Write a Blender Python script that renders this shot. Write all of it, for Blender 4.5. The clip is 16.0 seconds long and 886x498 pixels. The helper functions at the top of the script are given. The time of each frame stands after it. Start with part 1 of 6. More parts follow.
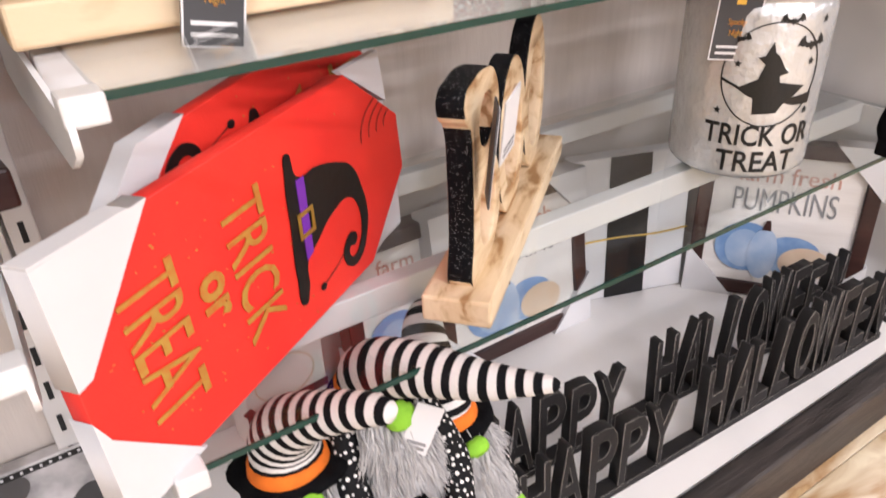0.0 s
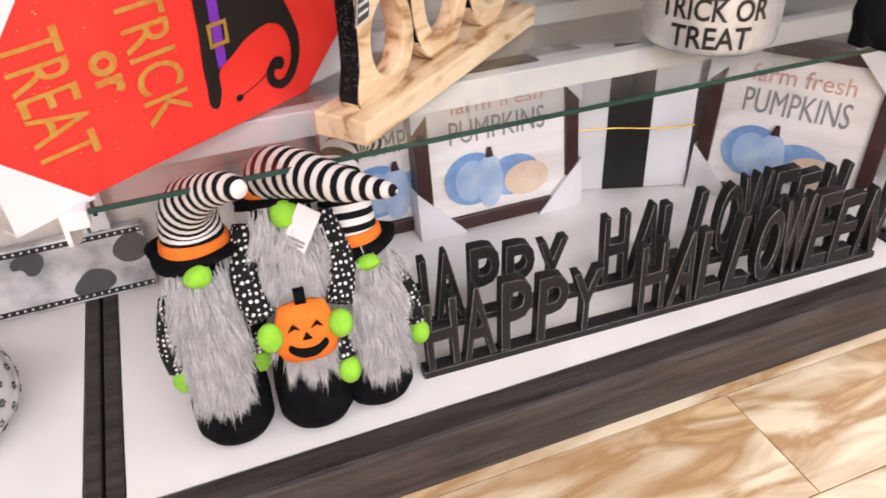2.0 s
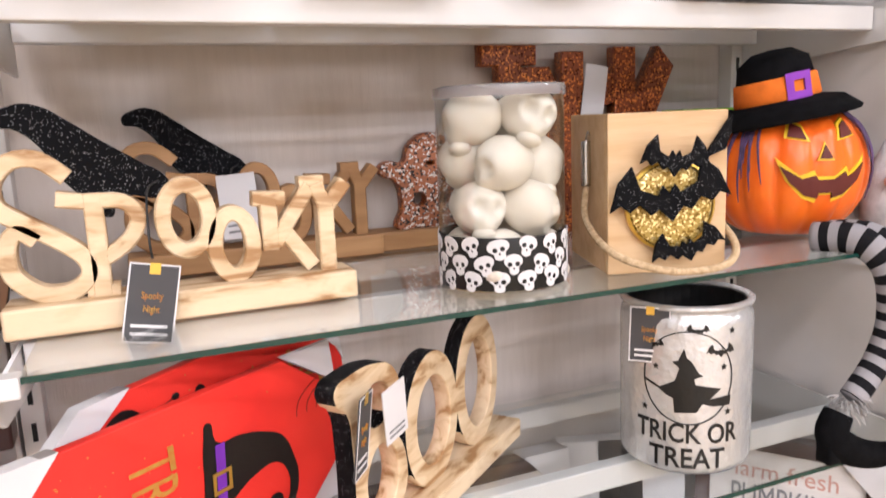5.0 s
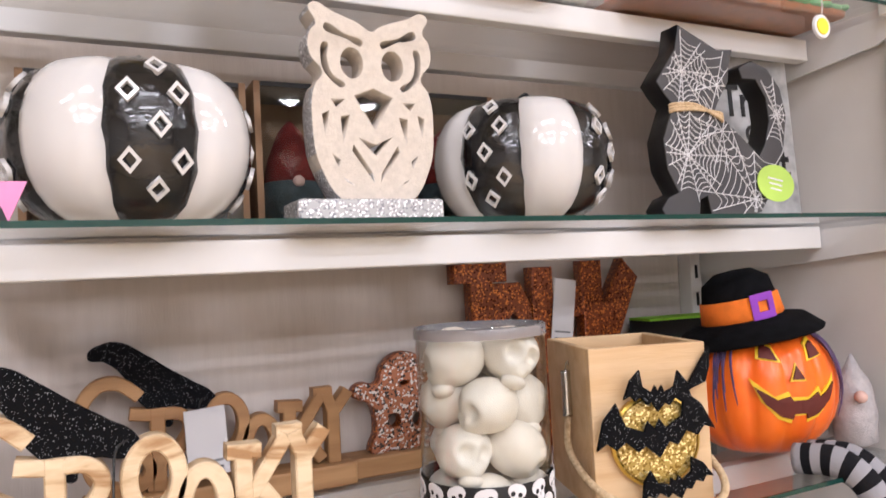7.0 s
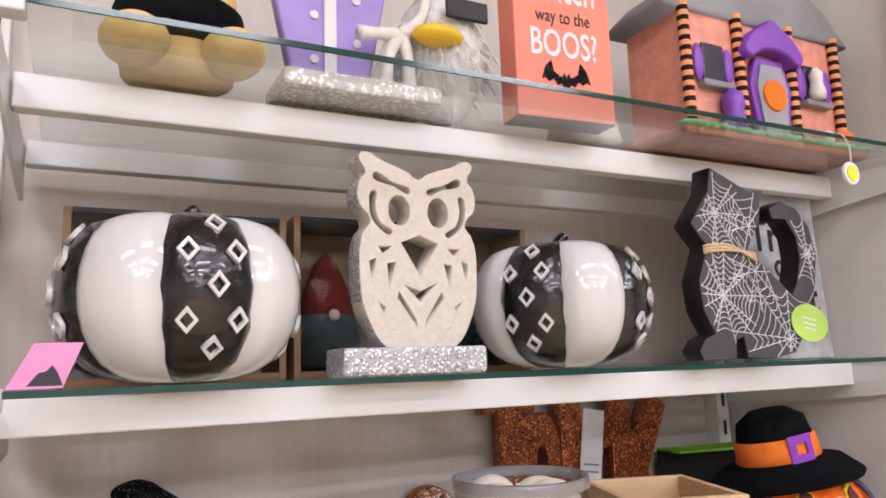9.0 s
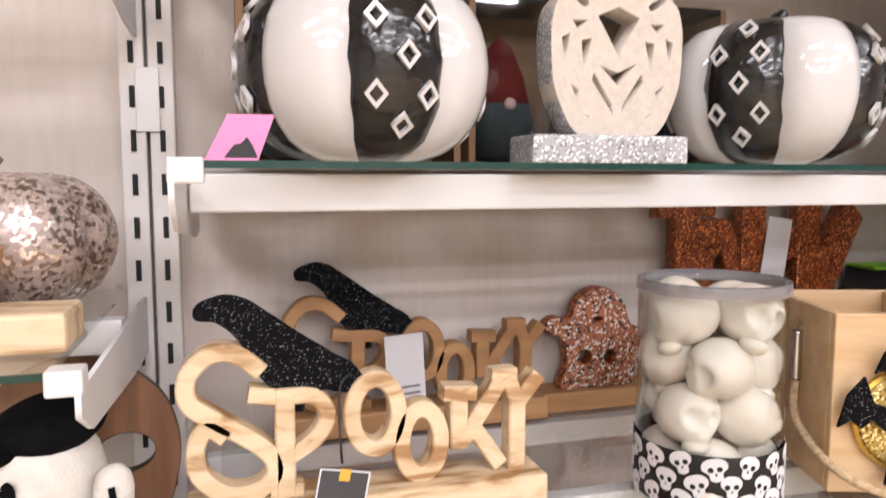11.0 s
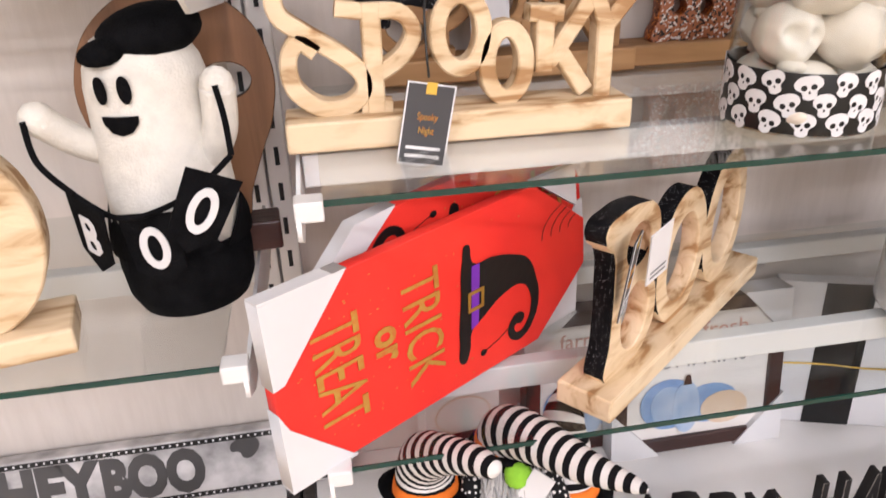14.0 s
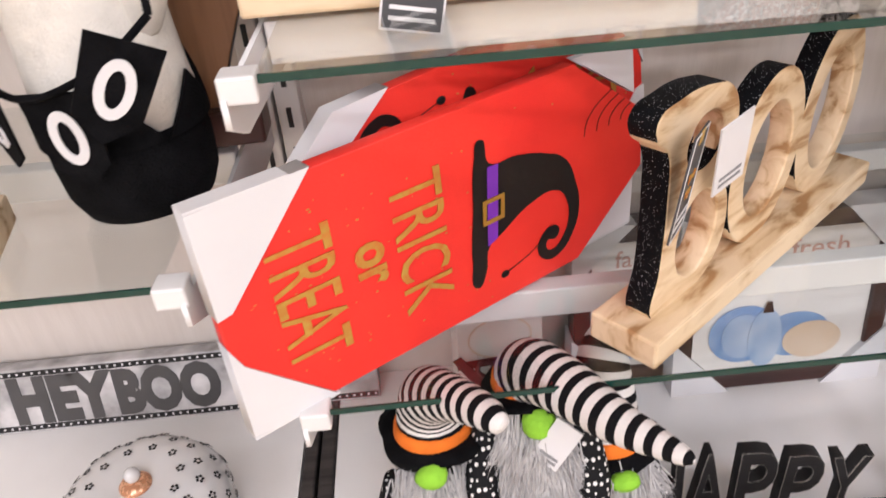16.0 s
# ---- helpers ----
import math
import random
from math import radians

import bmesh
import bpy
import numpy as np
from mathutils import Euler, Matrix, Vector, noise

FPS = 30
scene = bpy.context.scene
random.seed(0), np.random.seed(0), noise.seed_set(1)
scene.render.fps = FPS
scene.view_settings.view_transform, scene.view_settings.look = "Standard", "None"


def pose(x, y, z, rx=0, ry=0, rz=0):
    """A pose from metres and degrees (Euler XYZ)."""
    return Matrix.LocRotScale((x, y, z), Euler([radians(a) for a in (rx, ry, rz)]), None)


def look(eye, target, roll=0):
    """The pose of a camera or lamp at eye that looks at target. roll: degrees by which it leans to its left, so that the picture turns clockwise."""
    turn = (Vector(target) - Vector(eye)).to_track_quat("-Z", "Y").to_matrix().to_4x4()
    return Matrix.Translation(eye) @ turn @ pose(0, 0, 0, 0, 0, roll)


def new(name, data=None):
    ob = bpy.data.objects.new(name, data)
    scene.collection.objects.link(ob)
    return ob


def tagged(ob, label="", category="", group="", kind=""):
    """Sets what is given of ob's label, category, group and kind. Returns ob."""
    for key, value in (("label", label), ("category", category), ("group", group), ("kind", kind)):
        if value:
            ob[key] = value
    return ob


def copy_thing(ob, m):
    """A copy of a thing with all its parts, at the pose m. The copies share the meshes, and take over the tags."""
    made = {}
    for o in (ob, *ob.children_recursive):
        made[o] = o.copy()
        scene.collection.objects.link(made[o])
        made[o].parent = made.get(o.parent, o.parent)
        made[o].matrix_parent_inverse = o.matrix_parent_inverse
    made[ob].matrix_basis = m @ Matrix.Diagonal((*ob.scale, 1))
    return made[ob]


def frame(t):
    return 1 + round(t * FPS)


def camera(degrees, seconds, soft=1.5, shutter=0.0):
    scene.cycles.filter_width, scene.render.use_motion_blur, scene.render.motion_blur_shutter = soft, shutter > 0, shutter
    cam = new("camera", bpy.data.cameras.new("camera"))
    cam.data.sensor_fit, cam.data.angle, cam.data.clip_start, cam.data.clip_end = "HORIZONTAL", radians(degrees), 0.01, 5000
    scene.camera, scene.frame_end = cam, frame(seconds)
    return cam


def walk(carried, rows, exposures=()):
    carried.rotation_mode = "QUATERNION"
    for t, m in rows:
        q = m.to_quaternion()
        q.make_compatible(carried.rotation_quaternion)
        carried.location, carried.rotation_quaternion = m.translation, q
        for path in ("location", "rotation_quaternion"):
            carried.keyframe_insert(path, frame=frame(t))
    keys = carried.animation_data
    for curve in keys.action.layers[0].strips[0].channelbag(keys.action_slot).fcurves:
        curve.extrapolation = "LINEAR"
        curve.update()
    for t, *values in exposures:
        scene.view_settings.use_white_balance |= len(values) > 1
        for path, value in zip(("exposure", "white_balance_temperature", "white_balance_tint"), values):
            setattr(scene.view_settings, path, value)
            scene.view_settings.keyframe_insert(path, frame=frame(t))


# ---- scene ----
# ---- path ----
cam = camera(62.5, 16.0, soft=1.6, shutter=0.3)
PATH = [
    (0, (0.013, -0.421, 0.86), (0.957, 1.025, -0.149), -2.1),
    (0.5, (0.047, -0.468, 0.832), (0.898, 0.967, -0.27), -1.7),
    (1, (0.097, -0.53, 0.819), (0.729, 0.971, -0.341), -1.6),
    (1.5, (0.152, -0.61, 0.807), (0.664, 0.925, -0.368), -1.5),
    (2, (0.179, -0.642, 0.803), (0.741, 0.887, -0.357), -2.1),
    (2.5, (0.21, -0.657, 0.818), (0.906, 0.864, -0.279), -2.4),
    (3, (0.232, -0.68, 0.825), (1.039, 0.844, -0.189), -3.5),
    (3.5, (0.245, -0.693, 0.848), (1.129, 0.861, -0.047), -4.6),
    (4, (0.218, -0.678, 0.883), (1.074, 0.988, 0.179), -3.3),
    (4.5, (0.193, -0.643, 0.929), (0.939, 1.131, 0.385), -0.8),
    (4.7, (0.186, -0.645, 0.924), (0.921, 1.157, 0.461), -1.8),
    (6.8, (0.16, -0.62, 1.014), (1.032, 1.179, 1.058), -2.9),
    (7, (0.159, -0.618, 1.017), (1.049, 1.172, 1.099), -3.0),
    (7.5, (0.156, -0.62, 1.035), (1.075, 1.145, 1.232), -3.2),
    (8, (0.15, -0.621, 1.065), (1.088, 1.12, 1.356), -3.1),
    (8.2, (0.143, -0.617, 1.084), (1.098, 1.111, 1.404), -2.8),
    (10.3, (0.091, -0.557, 1.079), (0.745, 1.33, 1.186), 0.4),
    (10.5, (0.09, -0.545, 1.074), (0.71, 1.357, 1.09), 0.5),
    (11, (0.089, -0.526, 1.063), (0.647, 1.385, 0.873), -0.0),
    (11.5, (0.081, -0.509, 1.045), (0.587, 1.385, 0.649), -0.9),
    (12, (0.077, -0.504, 1.02), (0.532, 1.362, 0.462), -1.6),
    (12.5, (0.077, -0.523, 1.008), (0.482, 1.313, 0.324), -1.9),
    (13, (0.077, -0.544, 0.994), (0.444, 1.273, 0.243), -2.0),
    (13.5, (0.076, -0.559, 0.978), (0.405, 1.238, 0.166), -2.0),
    (14, (0.077, -0.555, 0.964), (0.373, 1.214, 0.078), -1.8),
    (14.5, (0.079, -0.543, 0.939), (0.315, 1.169, -0.068), -1.1),
    (15, (0.089, -0.531, 0.926), (0.268, 1.138, -0.16), -1.3),
    (15.5, (0.114, -0.5, 0.893), (0.222, 1.157, -0.222), -3.1),
    (16, (0.165, -0.428, 0.887), (0.205, 1.239, -0.217), -4.8),
]
walk(cam, [(t, look(eye, target, roll)) for t, eye, target, roll in PATH], exposures=[(0.0, 0.0, 6100, 17.0), (3.5, 0.02, 6080, 17.0), (4.7, 0.06, 6030, 17.0), (7.0, -0.10, 5900, 17.0), (8.2, -0.26, 5780, 17.0), (10.3, -0.15, 6000, 17.0), (11.0, -0.04, 6050, 17.0), (12.5, 0.0, 6080, 17.0), (14.0, -0.08, 6080, 17.0), (15.5, -0.17, 6080, 17.0), (16.0, -0.14, 6080, 17.0)])
# ---- end of path ----
DK, LO, MI, TO, UP = 0.10, 0.459, 0.741, 1.076, 1.372   # tops of the deck and of the glass shelves
LEFT_LOW, LEFT_UP = 0.595, 0.936
WALL = 0.43

# ---- light ----
world = bpy.data.worlds.new("world")
scene.world = world
world.use_nodes = True
world.node_tree.nodes["Background"].inputs[0].default_value = (0.98, 0.98, 1.0, 1)
world.node_tree.nodes["Background"].inputs[1].default_value = 0.15
scene.view_settings.exposure = 0.0
LAMP = 45.0
for i in range(3):
    for j in range(4):
        lamp = bpy.data.lights.new("ceiling_lamp", "AREA")
        lamp.shape, lamp.size, lamp.size_y, lamp.energy, lamp.color = "RECTANGLE", 1.2, 0.3, LAMP * (0.55, 1.0, 1.6, 2.3)[j], (1.0, 0.98, 0.965)
        new("ceiling_lamp", lamp).matrix_world = pose(-1.7 + 2.2 * i, -1.75 - 1.7 * j, 3.08)
# Two extra unseen lamps, added to brighten the end display and the floor beyond.
for x, y in ((3.3, 0.5), (4.9, -1.75)):
    lamp = bpy.data.lights.new("ceiling_lamp", "AREA")
    lamp.shape, lamp.size, lamp.size_y, lamp.energy, lamp.color = "RECTANGLE", 1.2, 0.3, LAMP, (1.0, 0.98, 0.965)
    new("ceiling_lamp", lamp).matrix_world = pose(x, y, 3.08)


# ---- materials ----
def mat(name, color, rough=0.5, metal=0.0, var=0.12, scale=12.0, bump=0.0, bump_scale=80.0, spec=0.5, coat=0.0, color2=None, stretch=None, trans=0.0, ior=1.45, alpha=1.0):
    m = bpy.data.materials.new(name)
    m.use_nodes = True
    n, l = m.node_tree.nodes, m.node_tree.links
    b = n["Principled BSDF"]
    b.inputs["Roughness"].default_value, b.inputs["Metallic"].default_value = rough, metal
    b.inputs["Specular IOR Level"].default_value, b.inputs["Coat Weight"].default_value = spec, coat
    b.inputs["Transmission Weight"].default_value, b.inputs["IOR"].default_value = trans, ior
    b.inputs["Alpha"].default_value = alpha
    tc = n.new("ShaderNodeTexCoord")
    mp = n.new("ShaderNodeMapping")
    l.new(tc.outputs["Object"], mp.inputs[0])
    if stretch:
        mp.inputs["Scale"].default_value = stretch
    tx = n.new("ShaderNodeTexNoise")
    tx.inputs["Scale"].default_value, tx.inputs["Detail"].default_value = scale, 6
    l.new(mp.outputs[0], tx.inputs["Vector"])
    rp = n.new("ShaderNodeValToRGB")
    c2 = color2 or tuple(max(0, c * (1 - 2 * var)) for c in color)
    rp.color_ramp.elements[0].color, rp.color_ramp.elements[1].color = (*c2, 1), (*color, 1)
    rp.color_ramp.elements[0].position, rp.color_ramp.elements[1].position = 0.3, 0.62
    l.new(tx.outputs[0], rp.inputs[0])
    l.new(rp.outputs[0], b.inputs["Base Color"])
    if bump:
        t2 = n.new("ShaderNodeTexNoise")
        t2.inputs["Scale"].default_value, t2.inputs["Detail"].default_value = bump_scale, 5
        l.new(mp.outputs[0], t2.inputs["Vector"])
        bp = n.new("ShaderNodeBump")
        bp.inputs["Strength"].default_value, bp.inputs["Distance"].default_value = bump, 0.003
        l.new(t2.outputs[0], bp.inputs["Height"])
        l.new(bp.outputs[0], b.inputs["Normal"])
    return m


def glitter(name, color, flake=(0.9, 0.9, 0.9), size=700.0, share=0.25, metal=0.6, rough=0.35, flake2=None):
    """Small flakes with their own tilt, some of them bright."""
    m = mat(name, color, rough, metal * 0.3)
    n, l = m.node_tree.nodes, m.node_tree.links
    b = n["Principled BSDF"]
    tc = n.new("ShaderNodeTexCoord")
    vo = n.new("ShaderNodeTexVoronoi")
    vo.inputs["Scale"].default_value = size
    l.new(tc.outputs["Object"], vo.inputs["Vector"])
    sp = n.new("ShaderNodeSeparateColor")
    l.new(vo.outputs["Color"], sp.inputs[0])
    rp = n.new("ShaderNodeValToRGB")
    rp.color_ramp.interpolation = "CONSTANT"
    e = rp.color_ramp.elements
    e[0].color, e[1].color, e[1].position = (*color, 1), (*flake, 1), 1 - share
    if flake2:
        x = e.new(1 - share * 0.5)
        x.color = (*flake2, 1)
    l.new(sp.outputs[0], rp.inputs[0])
    l.new(rp.outputs[0], b.inputs["Base Color"])
    mt = n.new("ShaderNodeMath")
    mt.operation, mt.inputs[1].default_value = "GREATER_THAN", 1 - share
    l.new(sp.outputs[0], mt.inputs[0])
    m2 = n.new("ShaderNodeMath")
    m2.operation, m2.inputs[1].default_value = "MULTIPLY", metal
    l.new(mt.outputs[0], m2.inputs[0])
    l.new(m2.outputs[0], b.inputs["Metallic"])
    bp = n.new("ShaderNodeBump")
    bp.inputs["Strength"].default_value, bp.inputs["Distance"].default_value = 0.5, 0.0015
    l.new(sp.outputs[1], bp.inputs["Height"])
    l.new(bp.outputs[0], b.inputs["Normal"])
    return m


def wood(name, light, dark, scale=14.0, axis=(0.25, 2.5, 2.5), rough=0.55):
    m = mat(name, light, rough, color2=dark, scale=scale, stretch=axis, bump=0.25, bump_scale=60)
    n, l = m.node_tree.nodes, m.node_tree.links
    for x in n:
        if x.type == "TEX_NOISE":
            x.inputs["Distortion"].default_value = 0.6
    return m


M_WHITE = mat("white_enamel", (0.70, 0.70, 0.70), 0.35, var=0.04, scale=4)
M_WALL = mat("beige_wallpaper", (0.61, 0.555, 0.51), 0.75, color2=(0.57, 0.515, 0.47), scale=30, stretch=(3, 3, 0.4), bump=0.15, bump_scale=150)
M_UPRIGHT = mat("upright_enamel", (0.72, 0.70, 0.68), 0.4, var=0.05, scale=6)
M_DARKSLOT = mat("slot_dark", (0.02, 0.02, 0.02), 0.8)
M_DECK = mat("deck_laminate", (0.80, 0.78, 0.765), 0.4, var=0.05, scale=5)
M_LIP = mat("dark_worn_wood", (0.052, 0.043, 0.04), 0.5, color2=(0.012, 0.010, 0.010), scale=20, stretch=(0.4, 4, 4), bump=0.4, bump_scale=90)
M_GLASSEDGE = mat("glass_edge_green", (0.008, 0.045, 0.036), 0.12, var=0.1)
M_PAINT_CEIL = mat("ceiling_paint", (0.75, 0.74, 0.72), 0.9)
M_BLACK = mat("black_paint", (0.007, 0.0065, 0.0065), 0.45, var=0.2, bump=0.2)
M_BLACKFELT = mat("black_felt", (0.006, 0.006, 0.007), 0.95, var=0.3, scale=60, bump=0.5, bump_scale=500, spec=0.1)
M_PAPER = mat("white_card", (0.68, 0.675, 0.69), 0.7, var=0.03)
M_BARS = mat("print_grey", (0.25, 0.25, 0.26), 0.7)
M_RED = mat("red_canvas", (0.80, 0.035, 0.02), 0.55, color2=(0.70, 0.022, 0.016), scale=9, bump=0.15, bump_scale=600)
M_GOLDPRINT = mat("gold_print", (0.50, 0.30, 0.055), 0.4, metal=0.25, color2=(0.55, 0.16, 0.03), scale=120)
M_PURPLE = mat("purple_print", (0.18, 0.03, 0.42), 0.5)
M_MANGO = wood("mango_wood", (0.72, 0.57, 0.38), (0.36, 0.20, 0.085), scale=24, axis=(0.5, 1.7, 1.7))
mango_ramp = next(x for x in M_MANGO.node_tree.nodes if x.type == "VALTORGB").color_ramp
mango_ramp.elements[0].position, mango_ramp.elements[1].position = 0.36, 0.57
mango_ramp.elements.new(0.445).color = (0.61, 0.45, 0.27, 1)


def scorched(m, amount=0.75):
    """Thin dark saw marks along broken stretches of the edges."""
    n, l = m.node_tree.nodes, m.node_tree.links
    b = n["Principled BSDF"]
    src = b.inputs["Base Color"].links[0].from_socket
    bv, geo, dt = n.new("ShaderNodeBevel"), n.new("ShaderNodeNewGeometry"), n.new("ShaderNodeVectorMath")
    bv.inputs["Radius"].default_value = 0.0022
    dt.operation = "DOT_PRODUCT"
    l.new(bv.outputs[0], dt.inputs[0]), l.new(geo.outputs["Normal"], dt.inputs[1])
    nz, ad, rp, mx = n.new("ShaderNodeTexNoise"), n.new("ShaderNodeMath"), n.new("ShaderNodeValToRGB"), n.new("ShaderNodeMix")
    nz.inputs["Scale"].default_value, nz.inputs["Detail"].default_value = 55, 4
    ad.operation, ad.inputs[1].default_value = "MULTIPLY_ADD", 0.5
    l.new(nz.outputs[0], ad.inputs[0]), l.new(dt.outputs["Value"], ad.inputs[2])
    rp.color_ramp.elements[0].position, rp.color_ramp.elements[1].position = 0.995, 1.10
    rp.color_ramp.elements[0].color, rp.color_ramp.elements[1].color = (amount, amount, amount, 1), (0, 0, 0, 1)
    sc = n.new("ShaderNodeMath")
    sc.operation, sc.inputs[1].default_value = "MULTIPLY", 0.95
    l.new(ad.outputs[0], sc.inputs[0]), l.new(sc.outputs[0], rp.inputs[0])
    mx.data_type = "RGBA"
    mx.inputs[7].default_value = (0.16, 0.075, 0.03, 1)
    l.new(rp.outputs[0], mx.inputs[0]), l.new(src, mx.inputs[6]), l.new(mx.outputs[2], b.inputs["Base Color"])


scorched(M_MANGO)
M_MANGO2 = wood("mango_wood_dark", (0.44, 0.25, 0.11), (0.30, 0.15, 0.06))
M_PALE = wood("pale_pine", (0.64, 0.46, 0.27), (0.53, 0.34, 0.17), scale=14)
M_BLACKGLIT = glitter("black_glitter", (0.004, 0.004, 0.005), (0.5, 0.5, 0.51), 1700, 0.022, rough=0.8)
M_BLACKGLIT.node_tree.nodes["Principled BSDF"].inputs["Specular IOR Level"].default_value = 0.12
M_BLUE = mat("blue_print", (0.16, 0.29, 0.54), 0.7, color2=(0.33, 0.46, 0.66), scale=25)
M_BLUE2 = mat("pale_blue_print", (0.30, 0.42, 0.62), 0.7, color2=(0.48, 0.57, 0.70), scale=25)
M_TANPRINT = mat("tan_print", (0.66, 0.50, 0.36), 0.7, color2=(0.74, 0.61, 0.48), scale=25)
M_BOARD = mat("whitewashed_board", (0.79, 0.76, 0.735), 0.7, color2=(0.70, 0.665, 0.635), scale=14, stretch=(0.5, 1, 4), bump=0.2)
M_FRAME = wood("dark_brown_frame", (0.055, 0.022, 0.018), (0.025, 0.011, 0.010), rough=0.35)
M_ORANGE = mat("orange_felt", (0.80, 0.18, 0.012), 0.85, var=0.08, scale=70, bump=0.3, bump_scale=400)
M_GREEN = mat("green_felt", (0.26, 0.58, 0.035), 0.85, var=0.08, scale=70, bump=0.3, bump_scale=400)
M_CERAMIC = mat("white_ceramic", (0.61, 0.60, 0.595), 0.09, var=0.02, coat=0.6)
M_BLACKGLOSS = mat("black_ceramic", (0.005, 0.005, 0.006), 0.12, var=0.1, coat=0.5, bump=0.9, bump_scale=60)
M_SKULL = mat("bone_plaster", (0.74, 0.68, 0.60), 0.5, var=0.1, scale=22, color2=(0.64, 0.56, 0.46), bump=0.2)
M_GHOST = mat("cream_felt", (0.72, 0.69, 0.63), 0.95, var=0.06, scale=70, bump=0.4, bump_scale=400, spec=0.1)
M_PLASTIC = mat("orange_plastic", (0.85, 0.17, 0.012), 0.28, color2=(0.78, 0.11, 0.008), scale=16)
M_YELLOWGLOW = mat("yellow_glow_and_beak", (0.85, 0.55, 0.02), 0.4)
M_ROPE = mat("jute_rope", (0.60, 0.45, 0.28), 0.9, scale=200, color2=(0.40, 0.28, 0.15), bump=0.6, bump_scale=400)
M_STEEL = mat("steel", (0.7, 0.7, 0.7), 0.25, 1.0)
M_STONE = mat("owl_ceramic", (0.60, 0.54, 0.47), 0.8, var=0.06, scale=150, bump=0.3, bump_scale=500)

M_GLASS = bpy.data.materials.new("clear_glass")
M_GLASS.use_nodes = True
nt = M_GLASS.node_tree
nt.nodes.remove(nt.nodes["Principled BSDF"])
gl, tr, mx, fr = nt.nodes.new("ShaderNodeBsdfGlossy"), nt.nodes.new("ShaderNodeBsdfTransparent"), nt.nodes.new("ShaderNodeMixShader"), nt.nodes.new("ShaderNodeLayerWeight")
gl.inputs["Roughness"].default_value, tr.inputs[0].default_value, fr.inputs[0].default_value = 0.02, (0.94, 0.96, 0.955, 1), 0.5
pw, ml = nt.nodes.new("ShaderNodeMath"), nt.nodes.new("ShaderNodeMath")
pw.operation, pw.inputs[1].default_value = "POWER", 4.5
ml.operation, ml.inputs[1].default_value, ml.inputs[2].default_value = "MULTIPLY_ADD", 0.9, 0.04
nt.links.new(fr.outputs["Facing"], pw.inputs[0]), nt.links.new(pw.outputs[0], ml.inputs[0])
nt.links.new(ml.outputs[0], mx.inputs[0]), nt.links.new(tr.outputs[0], mx.inputs[1]), nt.links.new(gl.outputs[0], mx.inputs[2])
nt.links.new(mx.outputs[0], nt.nodes["Material Output"].inputs[0])


def floor_material():
    m = mat("floor_planks", (0.75, 0.65, 0.47), 0.28, color2=(0.66, 0.50, 0.29), scale=5, stretch=(0.7, 3, 3), bump=0.1, bump_scale=40)
    n, l = m.node_tree.nodes, m.node_tree.links
    mp = next(x for x in n if x.type == "MAPPING")
    oi, ml = n.new("ShaderNodeObjectInfo"), n.new("ShaderNodeVectorMath")
    ml.operation, ml.inputs[1].default_value = "MULTIPLY", (37.0, 53.0, 11.0)
    l.new(oi.outputs["Random"], ml.inputs[0])
    l.new(ml.outputs[0], mp.inputs["Location"])
    rp = next(x for x in n if x.type == "VALTORGB")
    e = rp.color_ramp.elements.new(0.31)
    e.color = (0.40, 0.24, 0.11, 1)
    rp.color_ramp.elements[1].position = 0.43
    for x in n:
        if x.type == "TEX_NOISE":
            x.inputs["Distortion"].default_value = 1.2
    return m


M_FLOOR = floor_material()


def stripes(name, a, b, per_metre, rough=0.9):
    """Knitted bands across the local z axis."""
    m = mat(name, a, rough, bump=0.4, bump_scale=500, spec=0.1)
    n, l = m.node_tree.nodes, m.node_tree.links
    uv = n.new("ShaderNodeUVMap")
    sp = n.new("ShaderNodeSeparateXYZ")
    l.new(uv.outputs[0], sp.inputs[0])
    m1 = n.new("ShaderNodeMath")
    m1.operation, m1.inputs[1].default_value = "MULTIPLY", per_metre
    l.new(sp.outputs[1], m1.inputs[0])
    m2 = n.new("ShaderNodeMath")
    m2.operation = "FRACT"
    l.new(m1.outputs[0], m2.inputs[0])
    m3 = n.new("ShaderNodeMath")
    m3.operation, m3.inputs[1].default_value = "GREATER_THAN", 0.5
    l.new(m2.outputs[0], m3.inputs[0])
    mx = n.new("ShaderNodeMix")
    mx.data_type = "RGBA"
    mx.inputs[6].default_value, mx.inputs[7].default_value = (*a, 1), (*b, 1)
    l.new(m3.outputs[0], mx.inputs[0])
    l.new(mx.outputs[2], n["Principled BSDF"].inputs["Base Color"])
    return m


M_STRIPE = stripes("black_white_knit", (0.68, 0.66, 0.645), (0.008, 0.008, 0.009), 66)
M_STRIPE_GREY = stripes("grey_black_knit", (0.30, 0.295, 0.315), (0.012, 0.012, 0.014), 40)


# ---- mesh tools ----
def link(name, bm, material, parent=None, label="", smooth=False, m=None):
    me = bpy.data.meshes.new(name)
    if smooth:
        for f in bm.faces:
            f.smooth = True
    bm.to_mesh(me)
    bm.free()
    for x in material if isinstance(material, (list, tuple)) else [material]:
        me.materials.append(x)
    ob = new(name, me)
    if parent:
        ob.parent = parent
    if m is not None:
        ob.matrix_basis = m
    if label:
        ob["label"] = label
    return ob


def part(name, bm, material, parent, label="", smooth=False, m=None):
    return link(name, bm, material, parent, label, smooth, m)


def thing(name, m, label, category, group="", kind=""):
    ob = new(name)
    ob.matrix_basis = m
    return tagged(ob, label, category, group, kind)


